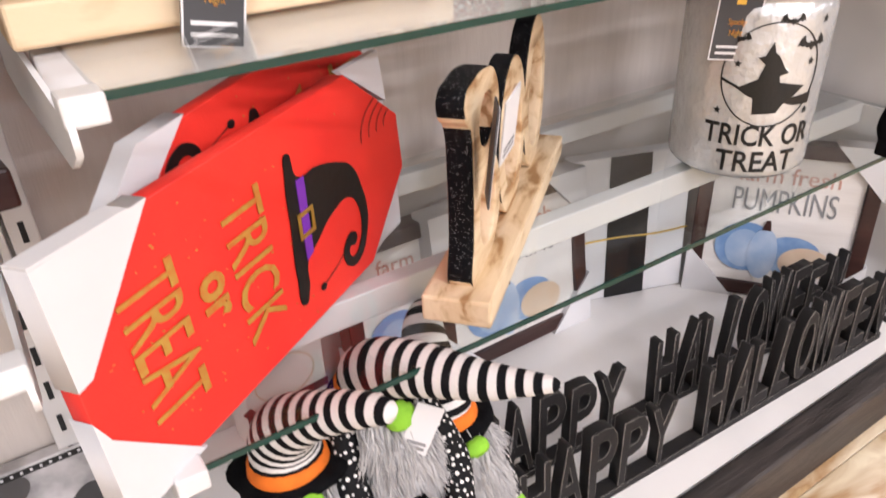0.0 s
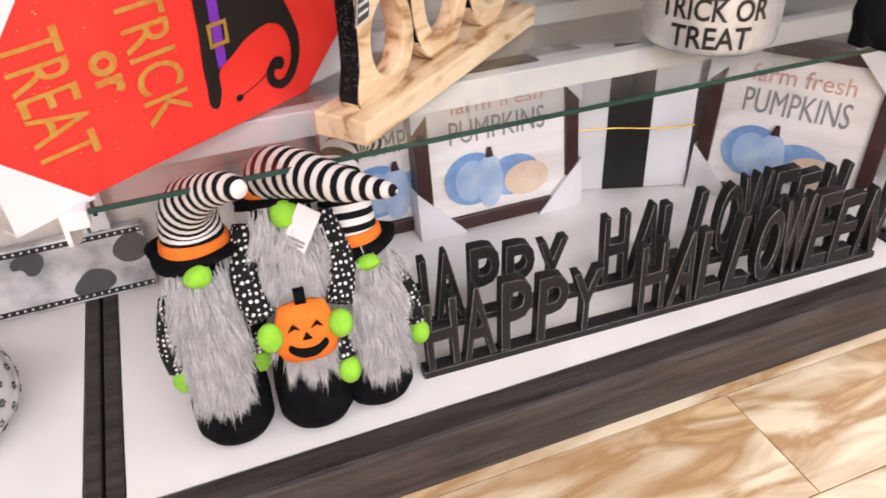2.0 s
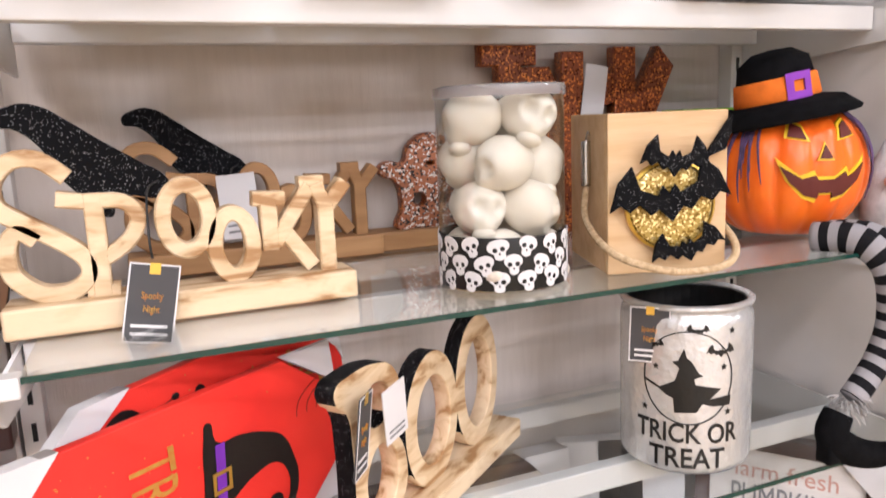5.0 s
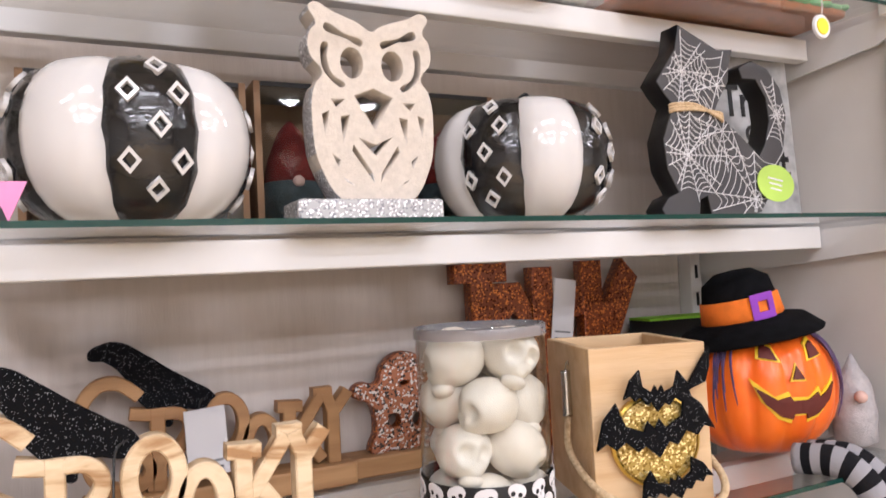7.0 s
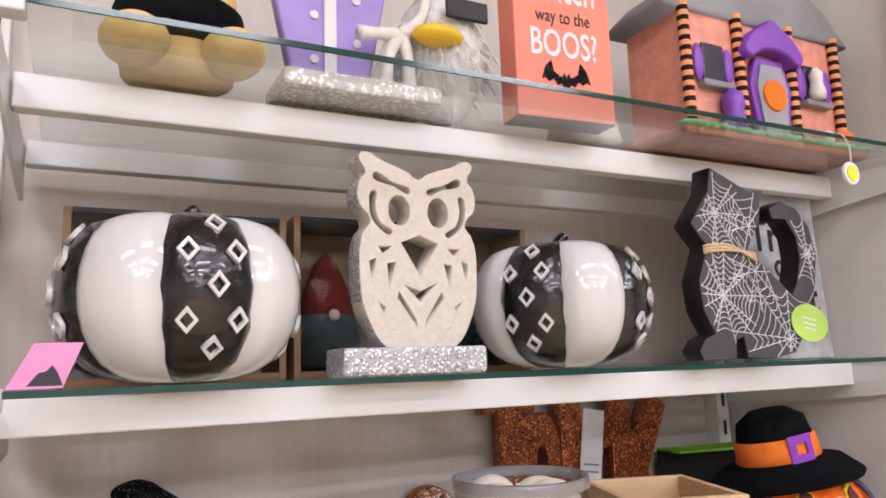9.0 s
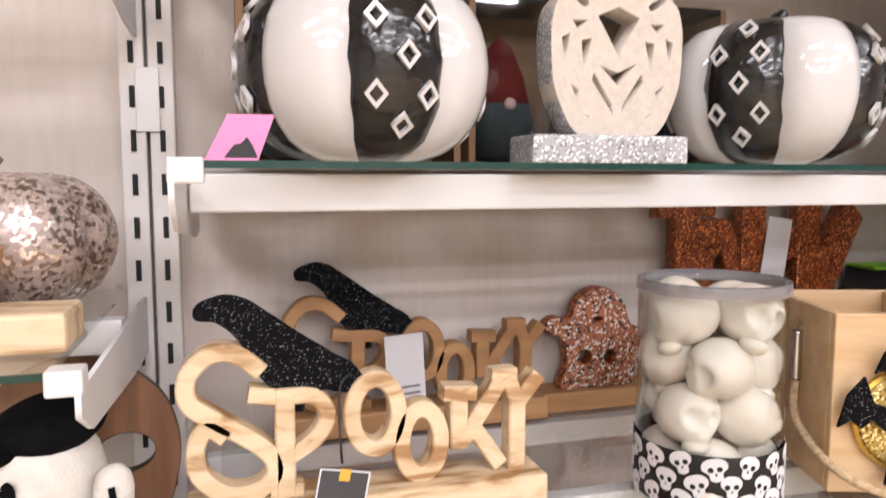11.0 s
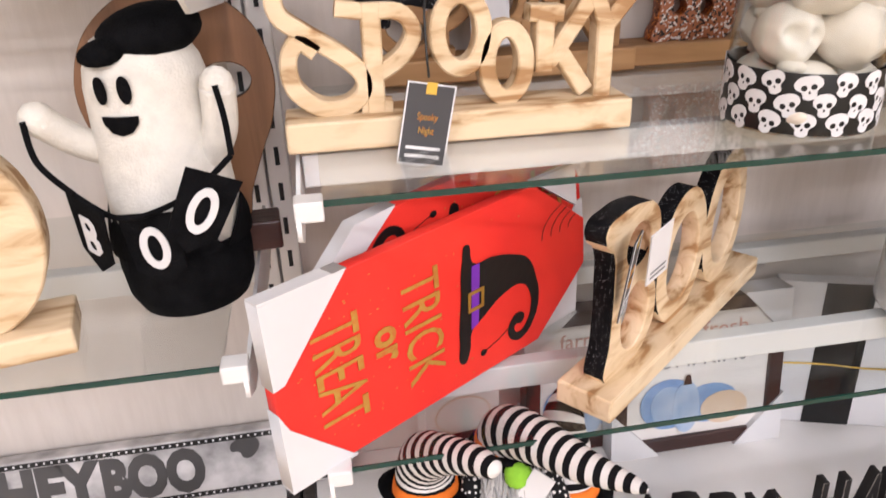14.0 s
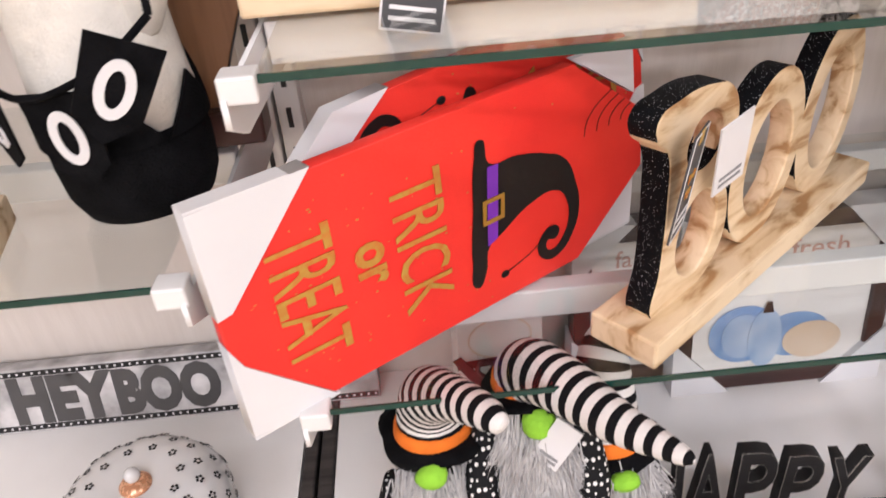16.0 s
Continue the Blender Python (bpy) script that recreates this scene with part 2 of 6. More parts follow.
def box(x0, y0, z0, x1, y1, z1, bevel=0.0, bm=None):
    bm = bm or bmesh.new()
    r = bmesh.ops.create_cube(bm, size=1, matrix=Matrix.LocRotScale(((x0 + x1) / 2, (y0 + y1) / 2, (z0 + z1) / 2), None, (x1 - x0, y1 - y0, z1 - z0)))
    if bevel:
        es = list({e for v in r["verts"] for e in v.link_edges})
        bmesh.ops.bevel(bm, geom=es, offset=bevel, segments=2, profile=0.5, affect="EDGES")
    return bm


def lathe(profile, seg=40, fn=None, bm=None, caps=True):
    """profile: (radius, z) pairs from below; fn(angle) scales the radius. UV y runs along the profile in metres."""
    bm = bm or bmesh.new()
    uv = bm.loops.layers.uv.verify()
    rings, run, last = [], 0, None
    for r, z in profile:
        if last:
            run += math.hypot(r - last[0], z - last[1])
        last = (r, z)
        ring = []
        for k in range(seg):
            a = 2 * math.pi * k / seg
            q = r * (fn(a, r, z) if fn else 1)
            ring.append(bm.verts.new((q * math.cos(a), q * math.sin(a), z)))
        rings.append((ring, run))
    for (a, ra), (b, rb) in zip(rings, rings[1:]):
        for k in range(seg):
            f = bm.faces.new((a[k], a[(k + 1) % seg], b[(k + 1) % seg], b[k]))
            for lp, v in zip(f.loops, ((k / seg, ra), ((k + 1) / seg, ra), ((k + 1) / seg, rb), (k / seg, rb))):
                lp[uv].uv = v
    for ring, _ in (rings[0], rings[-1]) if caps else ():
        if (ring[0].co - ring[seg // 2].co).length > 1e-4:
            bm.faces.new(ring if ring is rings[-1][0] else ring[::-1])
    return bm


def tube(points, radii, seg=14, bm=None, caps=True):
    """A round limb along smooth points; UV y is the run in metres."""
    bm = bm or bmesh.new()
    uv = bm.loops.layers.uv.verify()
    pts = [Vector(p) for p in points]
    fine, fr = [], []
    for i in range(len(pts) - 1):
        p0, p1, p2, p3 = pts[max(i - 1, 0)], pts[i], pts[i + 1], pts[min(i + 2, len(pts) - 1)]
        for k in range(6):
            t = k / 6
            fine.append(0.5 * (2 * p1 + (p2 - p0) * t + (2 * p0 - 5 * p1 + 4 * p2 - p3) * t * t + (3 * p1 - p0 - 3 * p2 + p3) * t ** 3))
            fr.append(radii[i] * (1 - t) + radii[i + 1] * t)
    fine.append(pts[-1])
    fr.append(radii[-1])
    rings, run, side = [], 0, Vector((0.3, 1, 0.1))
    for i, p in enumerate(fine):
        d = (fine[min(i + 1, len(fine) - 1)] - fine[max(i - 1, 0)]).normalized()
        u = (side - d * side.dot(d)).normalized()
        v = d.cross(u)
        side = u
        if i:
            run += (p - fine[i - 1]).length
        rings.append(([bm.verts.new(p + fr[i] * (math.cos(2 * math.pi * k / seg) * u + math.sin(2 * math.pi * k / seg) * v)) for k in range(seg)], run))
    for (a, ra), (b, rb) in zip(rings, rings[1:]):
        for k in range(seg):
            f = bm.faces.new((a[k], a[(k + 1) % seg], b[(k + 1) % seg], b[k]))
            for lp, w in zip(f.loops, ((k / seg, ra), ((k + 1) / seg, ra), ((k + 1) / seg, rb), (k / seg, rb))):
                lp[uv].uv = w
    if caps:
        bm.faces.new(rings[0][0][::-1]), bm.faces.new(rings[-1][0])
    return bm


def ball(center, size, seg=20, bm=None, rot=None):
    bm = bm or bmesh.new()
    bmesh.ops.create_uvsphere(bm, u_segments=seg, v_segments=max(6, seg // 2), radius=1, matrix=Matrix.LocRotScale(center, rot, size))
    return bm


def from_curve(cu):
    ob = bpy.data.objects.new("shape", cu)
    scene.collection.objects.link(ob)
    dg = bpy.context.evaluated_depsgraph_get()
    dg.update()
    me = bpy.data.meshes.new_from_object(ob.evaluated_get(dg))
    bm = bmesh.new()
    bm.from_mesh(me)
    bpy.data.objects.remove(ob)
    bpy.data.curves.remove(cu)
    bpy.data.meshes.remove(me)
    return bm


def sides(bm, axis=2):
    """Gives the faces round the rim of a flat shape the second material."""
    bm.normal_update()
    for f in bm.faces:
        f.material_index = 0 if abs(f.normal[axis]) > 0.6 else 1
    return bm


def cutout(splines, depth, bevel=0.0, smooth=True, upright=True):
    """A flat board: outlines as 2D points, those inside others are holes. It stands in the xz plane, its front to -y."""
    cu = bpy.data.curves.new("shape", "CURVE")
    cu.dimensions, cu.fill_mode, cu.extrude, cu.bevel_depth, cu.bevel_resolution, cu.resolution_u = "2D", "BOTH", depth / 2 - bevel, bevel, 1, 6
    for pts in splines:
        soft = smooth
        if pts and pts[0] is None:
            pts, soft = pts[1:], not smooth
        if soft:
            sp = cu.splines.new("BEZIER")
            sp.bezier_points.add(len(pts) - 1)
            for b, p in zip(sp.bezier_points, pts):
                b.co = (*p, 0)
                b.handle_left_type = b.handle_right_type = "AUTO"
        else:
            sp = cu.splines.new("POLY")
            sp.points.add(len(pts) - 1)
            for b, p in zip(sp.points, pts):
                b.co = (*p, 0, 1)
        sp.use_cyclic_u = True
    bm = sides(from_curve(cu))
    if upright:
        bmesh.ops.rotate(bm, verts=bm.verts, matrix=Matrix.Rotation(math.pi / 2, 3, "X"))
    return bm


def lettering(body, width, height, depth=0.001, bold=0.0, upright=True, align="LEFT", shear=0.0, bevel=0.0):
    """Words in the built-in font, fitted to width and height, from the lower left corner."""
    cu = bpy.data.curves.new("words", "FONT")
    cu.body, cu.size, cu.extrude, cu.offset, cu.shear, cu.resolution_u, cu.bevel_depth = body, 1, 0.1, bold, shear, 3, bevel
    bm = from_curve(cu)
    lo = [min(v.co[i] for v in bm.verts) for i in range(3)]
    hi = [max(v.co[i] for v in bm.verts) for i in range(3)]
    for v in bm.verts:
        v.co = ((v.co.x - lo[0]) / (hi[0] - lo[0]) * width, (v.co.y - lo[1]) / (hi[1] - lo[1]) * height, ((v.co.z - lo[2]) / (hi[2] - lo[2]) - 0.5) * depth)
    sides(bm)
    if upright:
        bmesh.ops.rotate(bm, verts=bm.verts, matrix=Matrix.Rotation(math.pi / 2, 3, "X"))
    return bm


def circle(x, y, rx, ry=None, n=12, a0=0.0):
    ry = ry or rx
    return [(x + rx * math.cos(a0 + 2 * math.pi * k / n), y + ry * math.sin(a0 + 2 * math.pi * k / n)) for k in range(n)]


def moved(bm, m):
    bmesh.ops.transform(bm, matrix=m, verts=bm.verts)
    return bm


def structure(name, bm, material, label, m=None):
    return tagged(link(name, bm, material, m=m), label, name.split("_")[0], kind="structure")


# ---- the store: floor, walls, ceiling ----
FLOOR = structure("floor", box(-5, -9, -0.1, 8, 9, -0.004), M_FLOOR, "honey-coloured wood-look floor planks with brown knots")
structure("ceiling", box(-5, -9, 3.2, 8, 9, 3.3), M_PAINT_CEIL, "plain white store ceiling")
structure("wall_back", box(-2.6, WALL, 0, 1.21, WALL + 0.06, 2.4), M_WALL, "beige wallpapered back panel of the shelving")
structure("wall_south", box(-5.1, -9.1, 0, 8, -9, 3.3), M_PAINT_CEIL, "plain white store wall")
structure("wall_north", box(-5.1, 9, 0, 8, 9.1, 3.3), M_PAINT_CEIL, "plain white store wall")
structure("wall_west", box(-5.1, -9, 0, -5, 9, 3.3), M_PAINT_CEIL, "plain white store wall")
structure("wall_east", box(8, -9, 0, 8.1, 9.1, 3.3), M_PAINT_CEIL, "plain white store wall")


# ---- shelving ----
def deck(x0, x1):
    d = thing("base_deck", pose(0, 0, 0), "white laminate base deck with a worn dark wooden rim", "shelf deck", "base decks")
    part("deck_board", box(x0 + 0.024, -0.038, 0.05, x1 - 0.024, WALL - 0.002, DK), M_DECK, d)
    part("front_rim", box(x0 + 0.002, -0.084, 0.055, x1 - 0.002, -0.040, DK + 0.004, 0.006), M_LIP, d, "dark worn wooden rim")
    part("kick_board", box(x0 + 0.004, -0.074, 0.0, x1 - 0.004, -0.045, 0.053), M_LIP, d, "dark kick board")
    part("side_rim", box(x0 + 0.002, -0.038, 0.05, x0 + 0.022, WALL - 0.002, DK + 0.004, 0.003), M_LIP, d)
    part("side_rim", box(x1 - 0.022, -0.038, 0.05, x1 - 0.002, WALL - 0.002, DK + 0.004, 0.003), M_LIP, d)
    return d


deck(-1.22, -0.013)
deck(-0.013, 1.21)


def upright(x):
    u = thing("upright_post", pose(x, WALL, 0), "off-white slotted steel shelving upright", "upright", "shelf uprights")
    part("channel", box(-0.014, -0.032, 0, 0.014, -0.0005, 2.2, 0.002), M_UPRIGHT, u)
    slot = None
    for k in range(28):
        if slot is None:
            slot = part("slot", box(-0.003, -0.0335, 0.13, 0.003, -0.0318, 0.155), M_DARKSLOT, u)
            continue
        s = new("slot", slot.data)
        s.parent, s.location = u, (0, 0, k * 0.0508)
    return u


for x in (-0.016, 0.016, -1.236, 1.19):
    post = upright(x)
    if x == -0.016:
        part("clip_plate", box(0.004, -0.0368, 1.118, 0.030, -0.0338, 1.192, 0.001), M_WHITE, post, "white enamel clip plate")


def glass_shelf(x0, x1, z, rails=(0.14, 0.36), inset=0.0):
    g = thing("glass_shelf", pose(0, 0, z), "clear glass shelf with green edges on white brackets", "shelf", "glass shelves")
    p = part("pane", box(x0 + inset + 0.05, 0.001, -0.0055, x1 - 0.03, WALL - 0.04, 0), M_GLASS, g)
    p.visible_shadow = False
    part("front_edge", box(x0 + inset + 0.05, -0.0012, -0.0055, x1 - 0.03, 0.0008, 0, 0), M_GLASSEDGE, g, "green polished glass edge")
    for r, h in zip(rails, (0.034, 0.03)):
        part("rail", box(x0 + inset + 0.034, r, -0.008 - h, x1 - 0.014, r + 0.022, -0.008, 0.002), M_WHITE, g, "white enamel rail")
    for bx in (x0 + inset + 0.03, x1 - 0.010):
        b = part("bracket", moved(cutout([[None, (-0.01, -0.012), (WALL - 0.035, -0.012), (WALL - 0.035, -0.075), (0.30, -0.075), (0.03, -0.05), (-0.01, -0.03)]], 0.004), pose(bx, 0, 0, 0, 0, 90)), M_WHITE, g, "white steel bracket")
        part("end_cap", box(bx - 0.003 if bx < x0 + 0.1 else bx - 0.021, -0.008, -0.016, bx + 0.021 if bx < x0 + 0.1 else bx + 0.003, 0.014, 0.002, 0.002), M_WHITE, b, "white plastic cap")
    return g


for z in (LO, MI, TO, UP):
    glass_shelf(0.0, 1.21, z, inset=0.022)
for z in (LEFT_LOW, LEFT_UP, 1.30):
    glass_shelf(-1.22, 0.0, z, rails=(0.23,))

# end panel and end display
ep = thing("partition", pose(0, 0, 0), "off-white panelled end wall of the shelving", "partition")
part("board", box(1.214, -0.05, DK + 0.001, 1.24, 0.5, 2.4, 0.003), M_UPRIGHT, ep)
part("front_post", box(1.198, -0.058, DK + 0.001, 1.213, 0.02, 2.4, 0.003), M_UPRIGHT, ep)
for gx in (1.2155, 1.222, 1.2285):
    part("moulding", box(gx, -0.0535, DK + 0.001, gx + 0.003, -0.0505, 2.39, 0.001), M_UPRIGHT, ep)
ed = thing("end_display_deck", pose(0, 0, 0), "white end display deck with a worn dark wooden rim", "shelf deck", "base decks")
part("deck_board", box(1.245, -0.038, 0.05, 1.62, 1.2, DK), M_DECK, ed)
part("front_rim", box(1.214, -0.084, 0.055, 1.67, -0.040, DK + 0.004, 0.006), M_LIP, ed, "dark worn wooden rim")
part("side_rim", box(1.622, -0.038, 0.055, 1.67, 1.25, DK + 0.004, 0.006), M_LIP, ed, "dark worn wooden rim")
part("kick_board", box(1.214, -0.074, 0.0, 1.65, -0.045, 0.053), M_LIP, ed)


def frame_of(xa, ya, za, o):
    m = Matrix.Identity(4)
    for i, v in enumerate((xa, ya, za)):
        m.col[i][:3] = Vector(v)
    m.translation = o
    return m


def flat(name, splines, material, parent, y=-0.0006, depth=0.0008, smooth=True, label=""):
    return part(name, moved(cutout(splines, depth, smooth=smooth), pose(0, y, 0)), material, parent, label)


def words(name, body, x, z, w, h, material, parent, y=-0.0006, bold=0.0, depth=0.0008, label="", rot=0.0):
    return part(name, moved(lettering(body, w, h, depth, bold), pose(x, y, z) @ pose(0, 0, 0, 0, rot, 0)), material, parent, label)


def bend(bm, r, a0, z0=0.0):
    """Wraps a flat upright shape round a cylinder of radius r, its middle at the angle a0."""
    for v in bm.verts:
        a = a0 + v.co.x / r
        q = r - v.co.y
        v.co = (q * math.cos(a), q * math.sin(a), v.co.z + z0)
    return bm


def fine(bm, length):
    """Cuts long edges, so that a flat shape can be bent."""
    for _ in range(4):
        es = [e for e in bm.edges if e.calc_length() > length]
        if not es:
            break
        bmesh.ops.subdivide_edges(bm, edges=es, cuts=1)
    bmesh.ops.triangulate(bm, faces=[f for f in bm.faces if len(f.verts) > 4])
    return bm


def hang_tag(m, label, w=0.032, h=0.06, dark=True):
    t = thing("hang_tag", m, label, "tag", "hang tags")
    part("card", box(-w / 2, -0.0008, -h, w / 2, 0.0008, 0, 0), M_TAGDARK if dark else M_PAPER, t)
    ink = M_GOLDPRINT if dark else M_BARS
    if dark:
        part("gold_patch", box(-0.005, -0.0014, -0.010, 0.005, -0.0009, 0.001), M_GOLDFOIL, t)
        words("word", "Spooky", -0.010, -h * 0.47, 0.020, 0.009, ink, t, y=-0.0013)
        words("word", "Night", -0.007, -h * 0.64, 0.015, 0.009, ink, t, y=-0.0013)
        part("border", moved(cutout([[None, (-w / 2, -h), (w / 2, -h), (w / 2, 0), (-w / 2, 0)], [None, (-w / 2 + 0.0015, -h + 0.0015), (w / 2 - 0.0015, -h + 0.0015), (w / 2 - 0.0015, -0.0015), (-w / 2 + 0.0015, -0.0015)]], 0.0004), pose(0, -0.0011, 0)), M_PAPER, t)
    for k in range(2):
        part("print_bar", box(-w * 0.36, -0.0013, -h * (0.78 + 0.1 * k) - 0.002, w * 0.36, -0.0009, -h * (0.78 + 0.1 * k) + 0.001), M_PAPER if dark else M_BARS, t)
    return t


M_TAGDARK = mat("slate_card", (0.055, 0.055, 0.06), 0.5, var=0.1)
M_GOLDFOIL = mat("gold_foil", (0.75, 0.5, 0.1), 0.35, 0.8)
M_SILVERGLIT = glitter("silver_glitter", (0.42, 0.42, 0.43), (0.95, 0.95, 0.97), 480, 0.35, 0.8, flake2=(0.25, 0.25, 0.27))
M_GOLDGLIT = glitter("gold_glitter", (0.40, 0.27, 0.06), (0.95, 0.8, 0.4), 420, 0.4, 0.8, flake2=(0.2, 0.12, 0.02))
M_ORANGEGLIT = glitter("copper_glitter", (0.22, 0.05, 0.012), (0.75, 0.25, 0.06), 420, 0.3, 0.7, flake2=(0.07, 0.014, 0.005))
M_MIXGLIT = glitter("mixed_sprinkles", (0.42, 0.16, 0.08), (0.80, 0.78, 0.76), 330, 0.4, 0.4, flake2=(0.05, 0.04, 0.04))
M_SEQUIN = glitter("bronze_sequins", (0.40, 0.32, 0.29), (0.80, 0.70, 0.65), 260, 0.55, 0.9, 0.3, flake2=(0.30, 0.23, 0.20))
M_FUR = mat("grey_fur", (0.42, 0.41, 0.41), 0.9, color2=(0.27, 0.265, 0.265), scale=55, stretch=(2, 2, 0.4), spec=0.2)
M_FURLIGHT = mat("pale_fur", (0.52, 0.51, 0.505), 0.9, color2=(0.34, 0.33, 0.33), scale=60, spec=0.2)


def dotted(name, base, dot, scale=160.0, size=0.32):
    m = mat(name, base, 0.85, bump=0.3, bump_scale=400, spec=0.15)
    n, l = m.node_tree.nodes, m.node_tree.links
    tc, vo = n.new("ShaderNodeTexCoord"), n.new("ShaderNodeTexVoronoi")
    vo.inputs["Scale"].default_value, vo.inputs["Randomness"].default_value = scale, 0.25
    l.new(tc.outputs["Object"], vo.inputs["Vector"])
    lt = n.new("ShaderNodeMath")
    lt.operation, lt.inputs[1].default_value = "LESS_THAN", size
    l.new(vo.outputs["Distance"], lt.inputs[0])
    mx = n.new("ShaderNodeMix")
    mx.data_type = "RGBA"
    mx.inputs[6].default_value, mx.inputs[7].default_value = (*base, 1), (*dot, 1)
    l.new(lt.outputs[0], mx.inputs[0])
    l.new(mx.outputs[2], n["Principled BSDF"].inputs["Base Color"])
    return m


M_DOTS = dotted("polka_dot_cloth", (0.012, 0.012, 0.013), (0.78, 0.76, 0.74))


# ---- coffin canvases on the low shelf ----
def coffin(o, a, lean, flip=False, cap_both=False, rise=0.0):
    u = Vector((math.cos(a), math.sin(a), 0))
    nb = Vector((-math.sin(a), math.cos(a), 0))
    up = Vector((0, 0, math.cos(lean))) + nb * math.sin(lean)
    nb = up.cross(u)
    u, up = u * math.cos(rise) + up * math.sin(rise), up * math.cos(rise) - u * math.sin(rise)
    if flip:
        m = frame_of(up, nb, -u, Vector(o) + up * 0.098 + u * 0.455)
    else:
        m = frame_of(-up, nb, u, Vector(o) + up * 0.098)
    c = thing("coffin_canvas", m, "red coffin-shaped trick or treat canvas with white card corners", "wall art", "coffin canvases")
    out = [None, (-0.096, 0), (0.096, 0), (0.1, 0.36), (0.03, 0.455), (-0.03, 0.455), (-0.1, 0.36)]
    part("canvas", moved(cutout([out], 0.0165, 0.001, smooth=True), pose(0, 0.0091, 0)), M_RED, c)
    for s in (-1, 1):
        tri = [None, (-0.098, -0.002), (-0.013, -0.002), (-0.015, 0.010), (-0.1, 0.092)] if s < 0 else [None, (0.098, -0.002), (0.011, -0.002), (0.032, 0.007), (0.1, 0.074)]
        cap = part("card_corner", moved(cutout([tri], 0.02, smooth=True), pose(0, 0.0091, 0)), M_PAPER, c, "folded white card corner")
        part("card_flap", box(s * 0.0985, -0.001, -0.002, s * 0.1005, 0.0185, 0.075), M_PAPER, cap)
        if not cap_both:
            part("card_corner", moved(cutout([[None, (s * 0.1012, 0.37), (s * 0.1012, 0.452), (s * 0.045, 0.456)]], 0.008, smooth=True), pose(0, 0.0152, 0)), M_PAPER, c, "folded white card corner")
        if cap_both:
            part("card_corner", moved(cutout([[None, (s * 0.103, 0.31), (s * 0.103, 0.365), (s * 0.03, 0.462), (s * 0.0, 0.462)]], 0.02, smooth=True), pose(0, 0.0091, 0)), M_PAPER, c, "folded white card corner")
    words("word", "TRICK", -0.062, 0.151, 0.125, 0.052, M_GOLDPRINT, c)
    words("word", "or", -0.022, 0.112, 0.040, 0.028, M_GOLDPRINT, c, bold=0.03)
    words("word", "TREAT", -0.055, 0.042, 0.115, 0.055, M_GOLDPRINT, c)
    # the printed hat
    flat("printed_hat", [[(-0.068, 0.246), (-0.05, 0.238), (-0.005, 0.232), (0.045, 0.226), (0.072, 0.229), (0.06, 0.240), (0.036, 0.246), (0.028, 0.262), (0.012, 0.300), (0.012, 0.333), (0.028, 0.346), (0.05, 0.347), (0.066, 0.338), (0.073, 0.325), (0.068, 0.316), (0.060, 0.318), (0.062, 0.328), (0.054, 0.334), (0.047, 0.326), (0.051, 0.313), (0.066, 0.305), (0.081, 0.316), (0.081, 0.334), (0.066, 0.352), (0.04, 0.362), (0.012, 0.358), (-0.016, 0.345), (-0.030, 0.320), (-0.040, 0.285), (-0.044, 0.254)]], M_BLACK, c)
    part("printed_band", moved(cutout([[None, (-0.041, 0.251), (0.034, 0.244), (0.030, 0.256), (-0.041, 0.263)]], 0.0008), pose(0, -0.0016, 0)), M_PURPLE, c, "purple printed band")
    part("printed_buckle", moved(cutout([[None, (-0.012, 0.242), (0.012, 0.240), (0.012, 0.265), (-0.012, 0.267)], [None, (-0.008, 0.246), (0.008, 0.244), (0.008, 0.261), (-0.008, 0.263)]], 0.0008), pose(0, -0.0025, 0)), M_GOLDFOIL, c, "gold printed buckle")
    part("printed_spider", ball((0.072, -0.001, 0.262), (0.004, 0.0008, 0.005), 10), M_BLACK, c)
    part("spider_thread", tube([(0.072, -0.0006, 0.262), (0.066, -0.0006, 0.29), (0.06, -0.0006, 0.305)], [0.0004] * 3, 6), M_BLACK, c)
    bm = bmesh.new()
    for k in range(4):
        r = 0.03 + 0.017 * k
        pts = [(-0.03 - r * 0.55 * math.cos(t) * 0.9, -0.0005, 0.452 - r * math.sin(t)) for t in (0.55, 0.9, 1.25, 1.6)]
        tube(pts, [0.0004] * 4, 5, bm)
    part("printed_web", bm, M_BLACK, c)
    bm = bmesh.new()
    rnd = random.Random(4)
    for k in range(150):
        x, z = rnd.uniform(-0.085, 0.09), rnd.uniform(0.015, 0.34) ** 1.0
        if abs(x) + 0.0 < 0.09 and z > 0.02 and z < 0.09 + 0.3 * rnd.random() ** 2 + 0.02 and abs(x) < 0.04 + z * 0.5:
            ball((x, -0.0004, z), (rnd.uniform(0.0003, 0.0009), 0.0004, rnd.uniform(0.0004, 0.0016)), 6, bm)
    tagged(part("gold_flecks", bm, M_GOLDPRINT, c), kind="stuff")
    return c


coffin((0.018, -0.022, LO + 0.001), radians(34), radians(4))
second = coffin((0.018 + 0.07 * 0.829 - 0.05 * 0.559, -0.022 + 0.07 * 0.559 + 0.05 * 0.829, LO + 0.001), radians(34), radians(4), flip=True, cap_both=True, rise=radians(5))
second["label"] = "red coffin-shaped canvas turned upside down behind another"


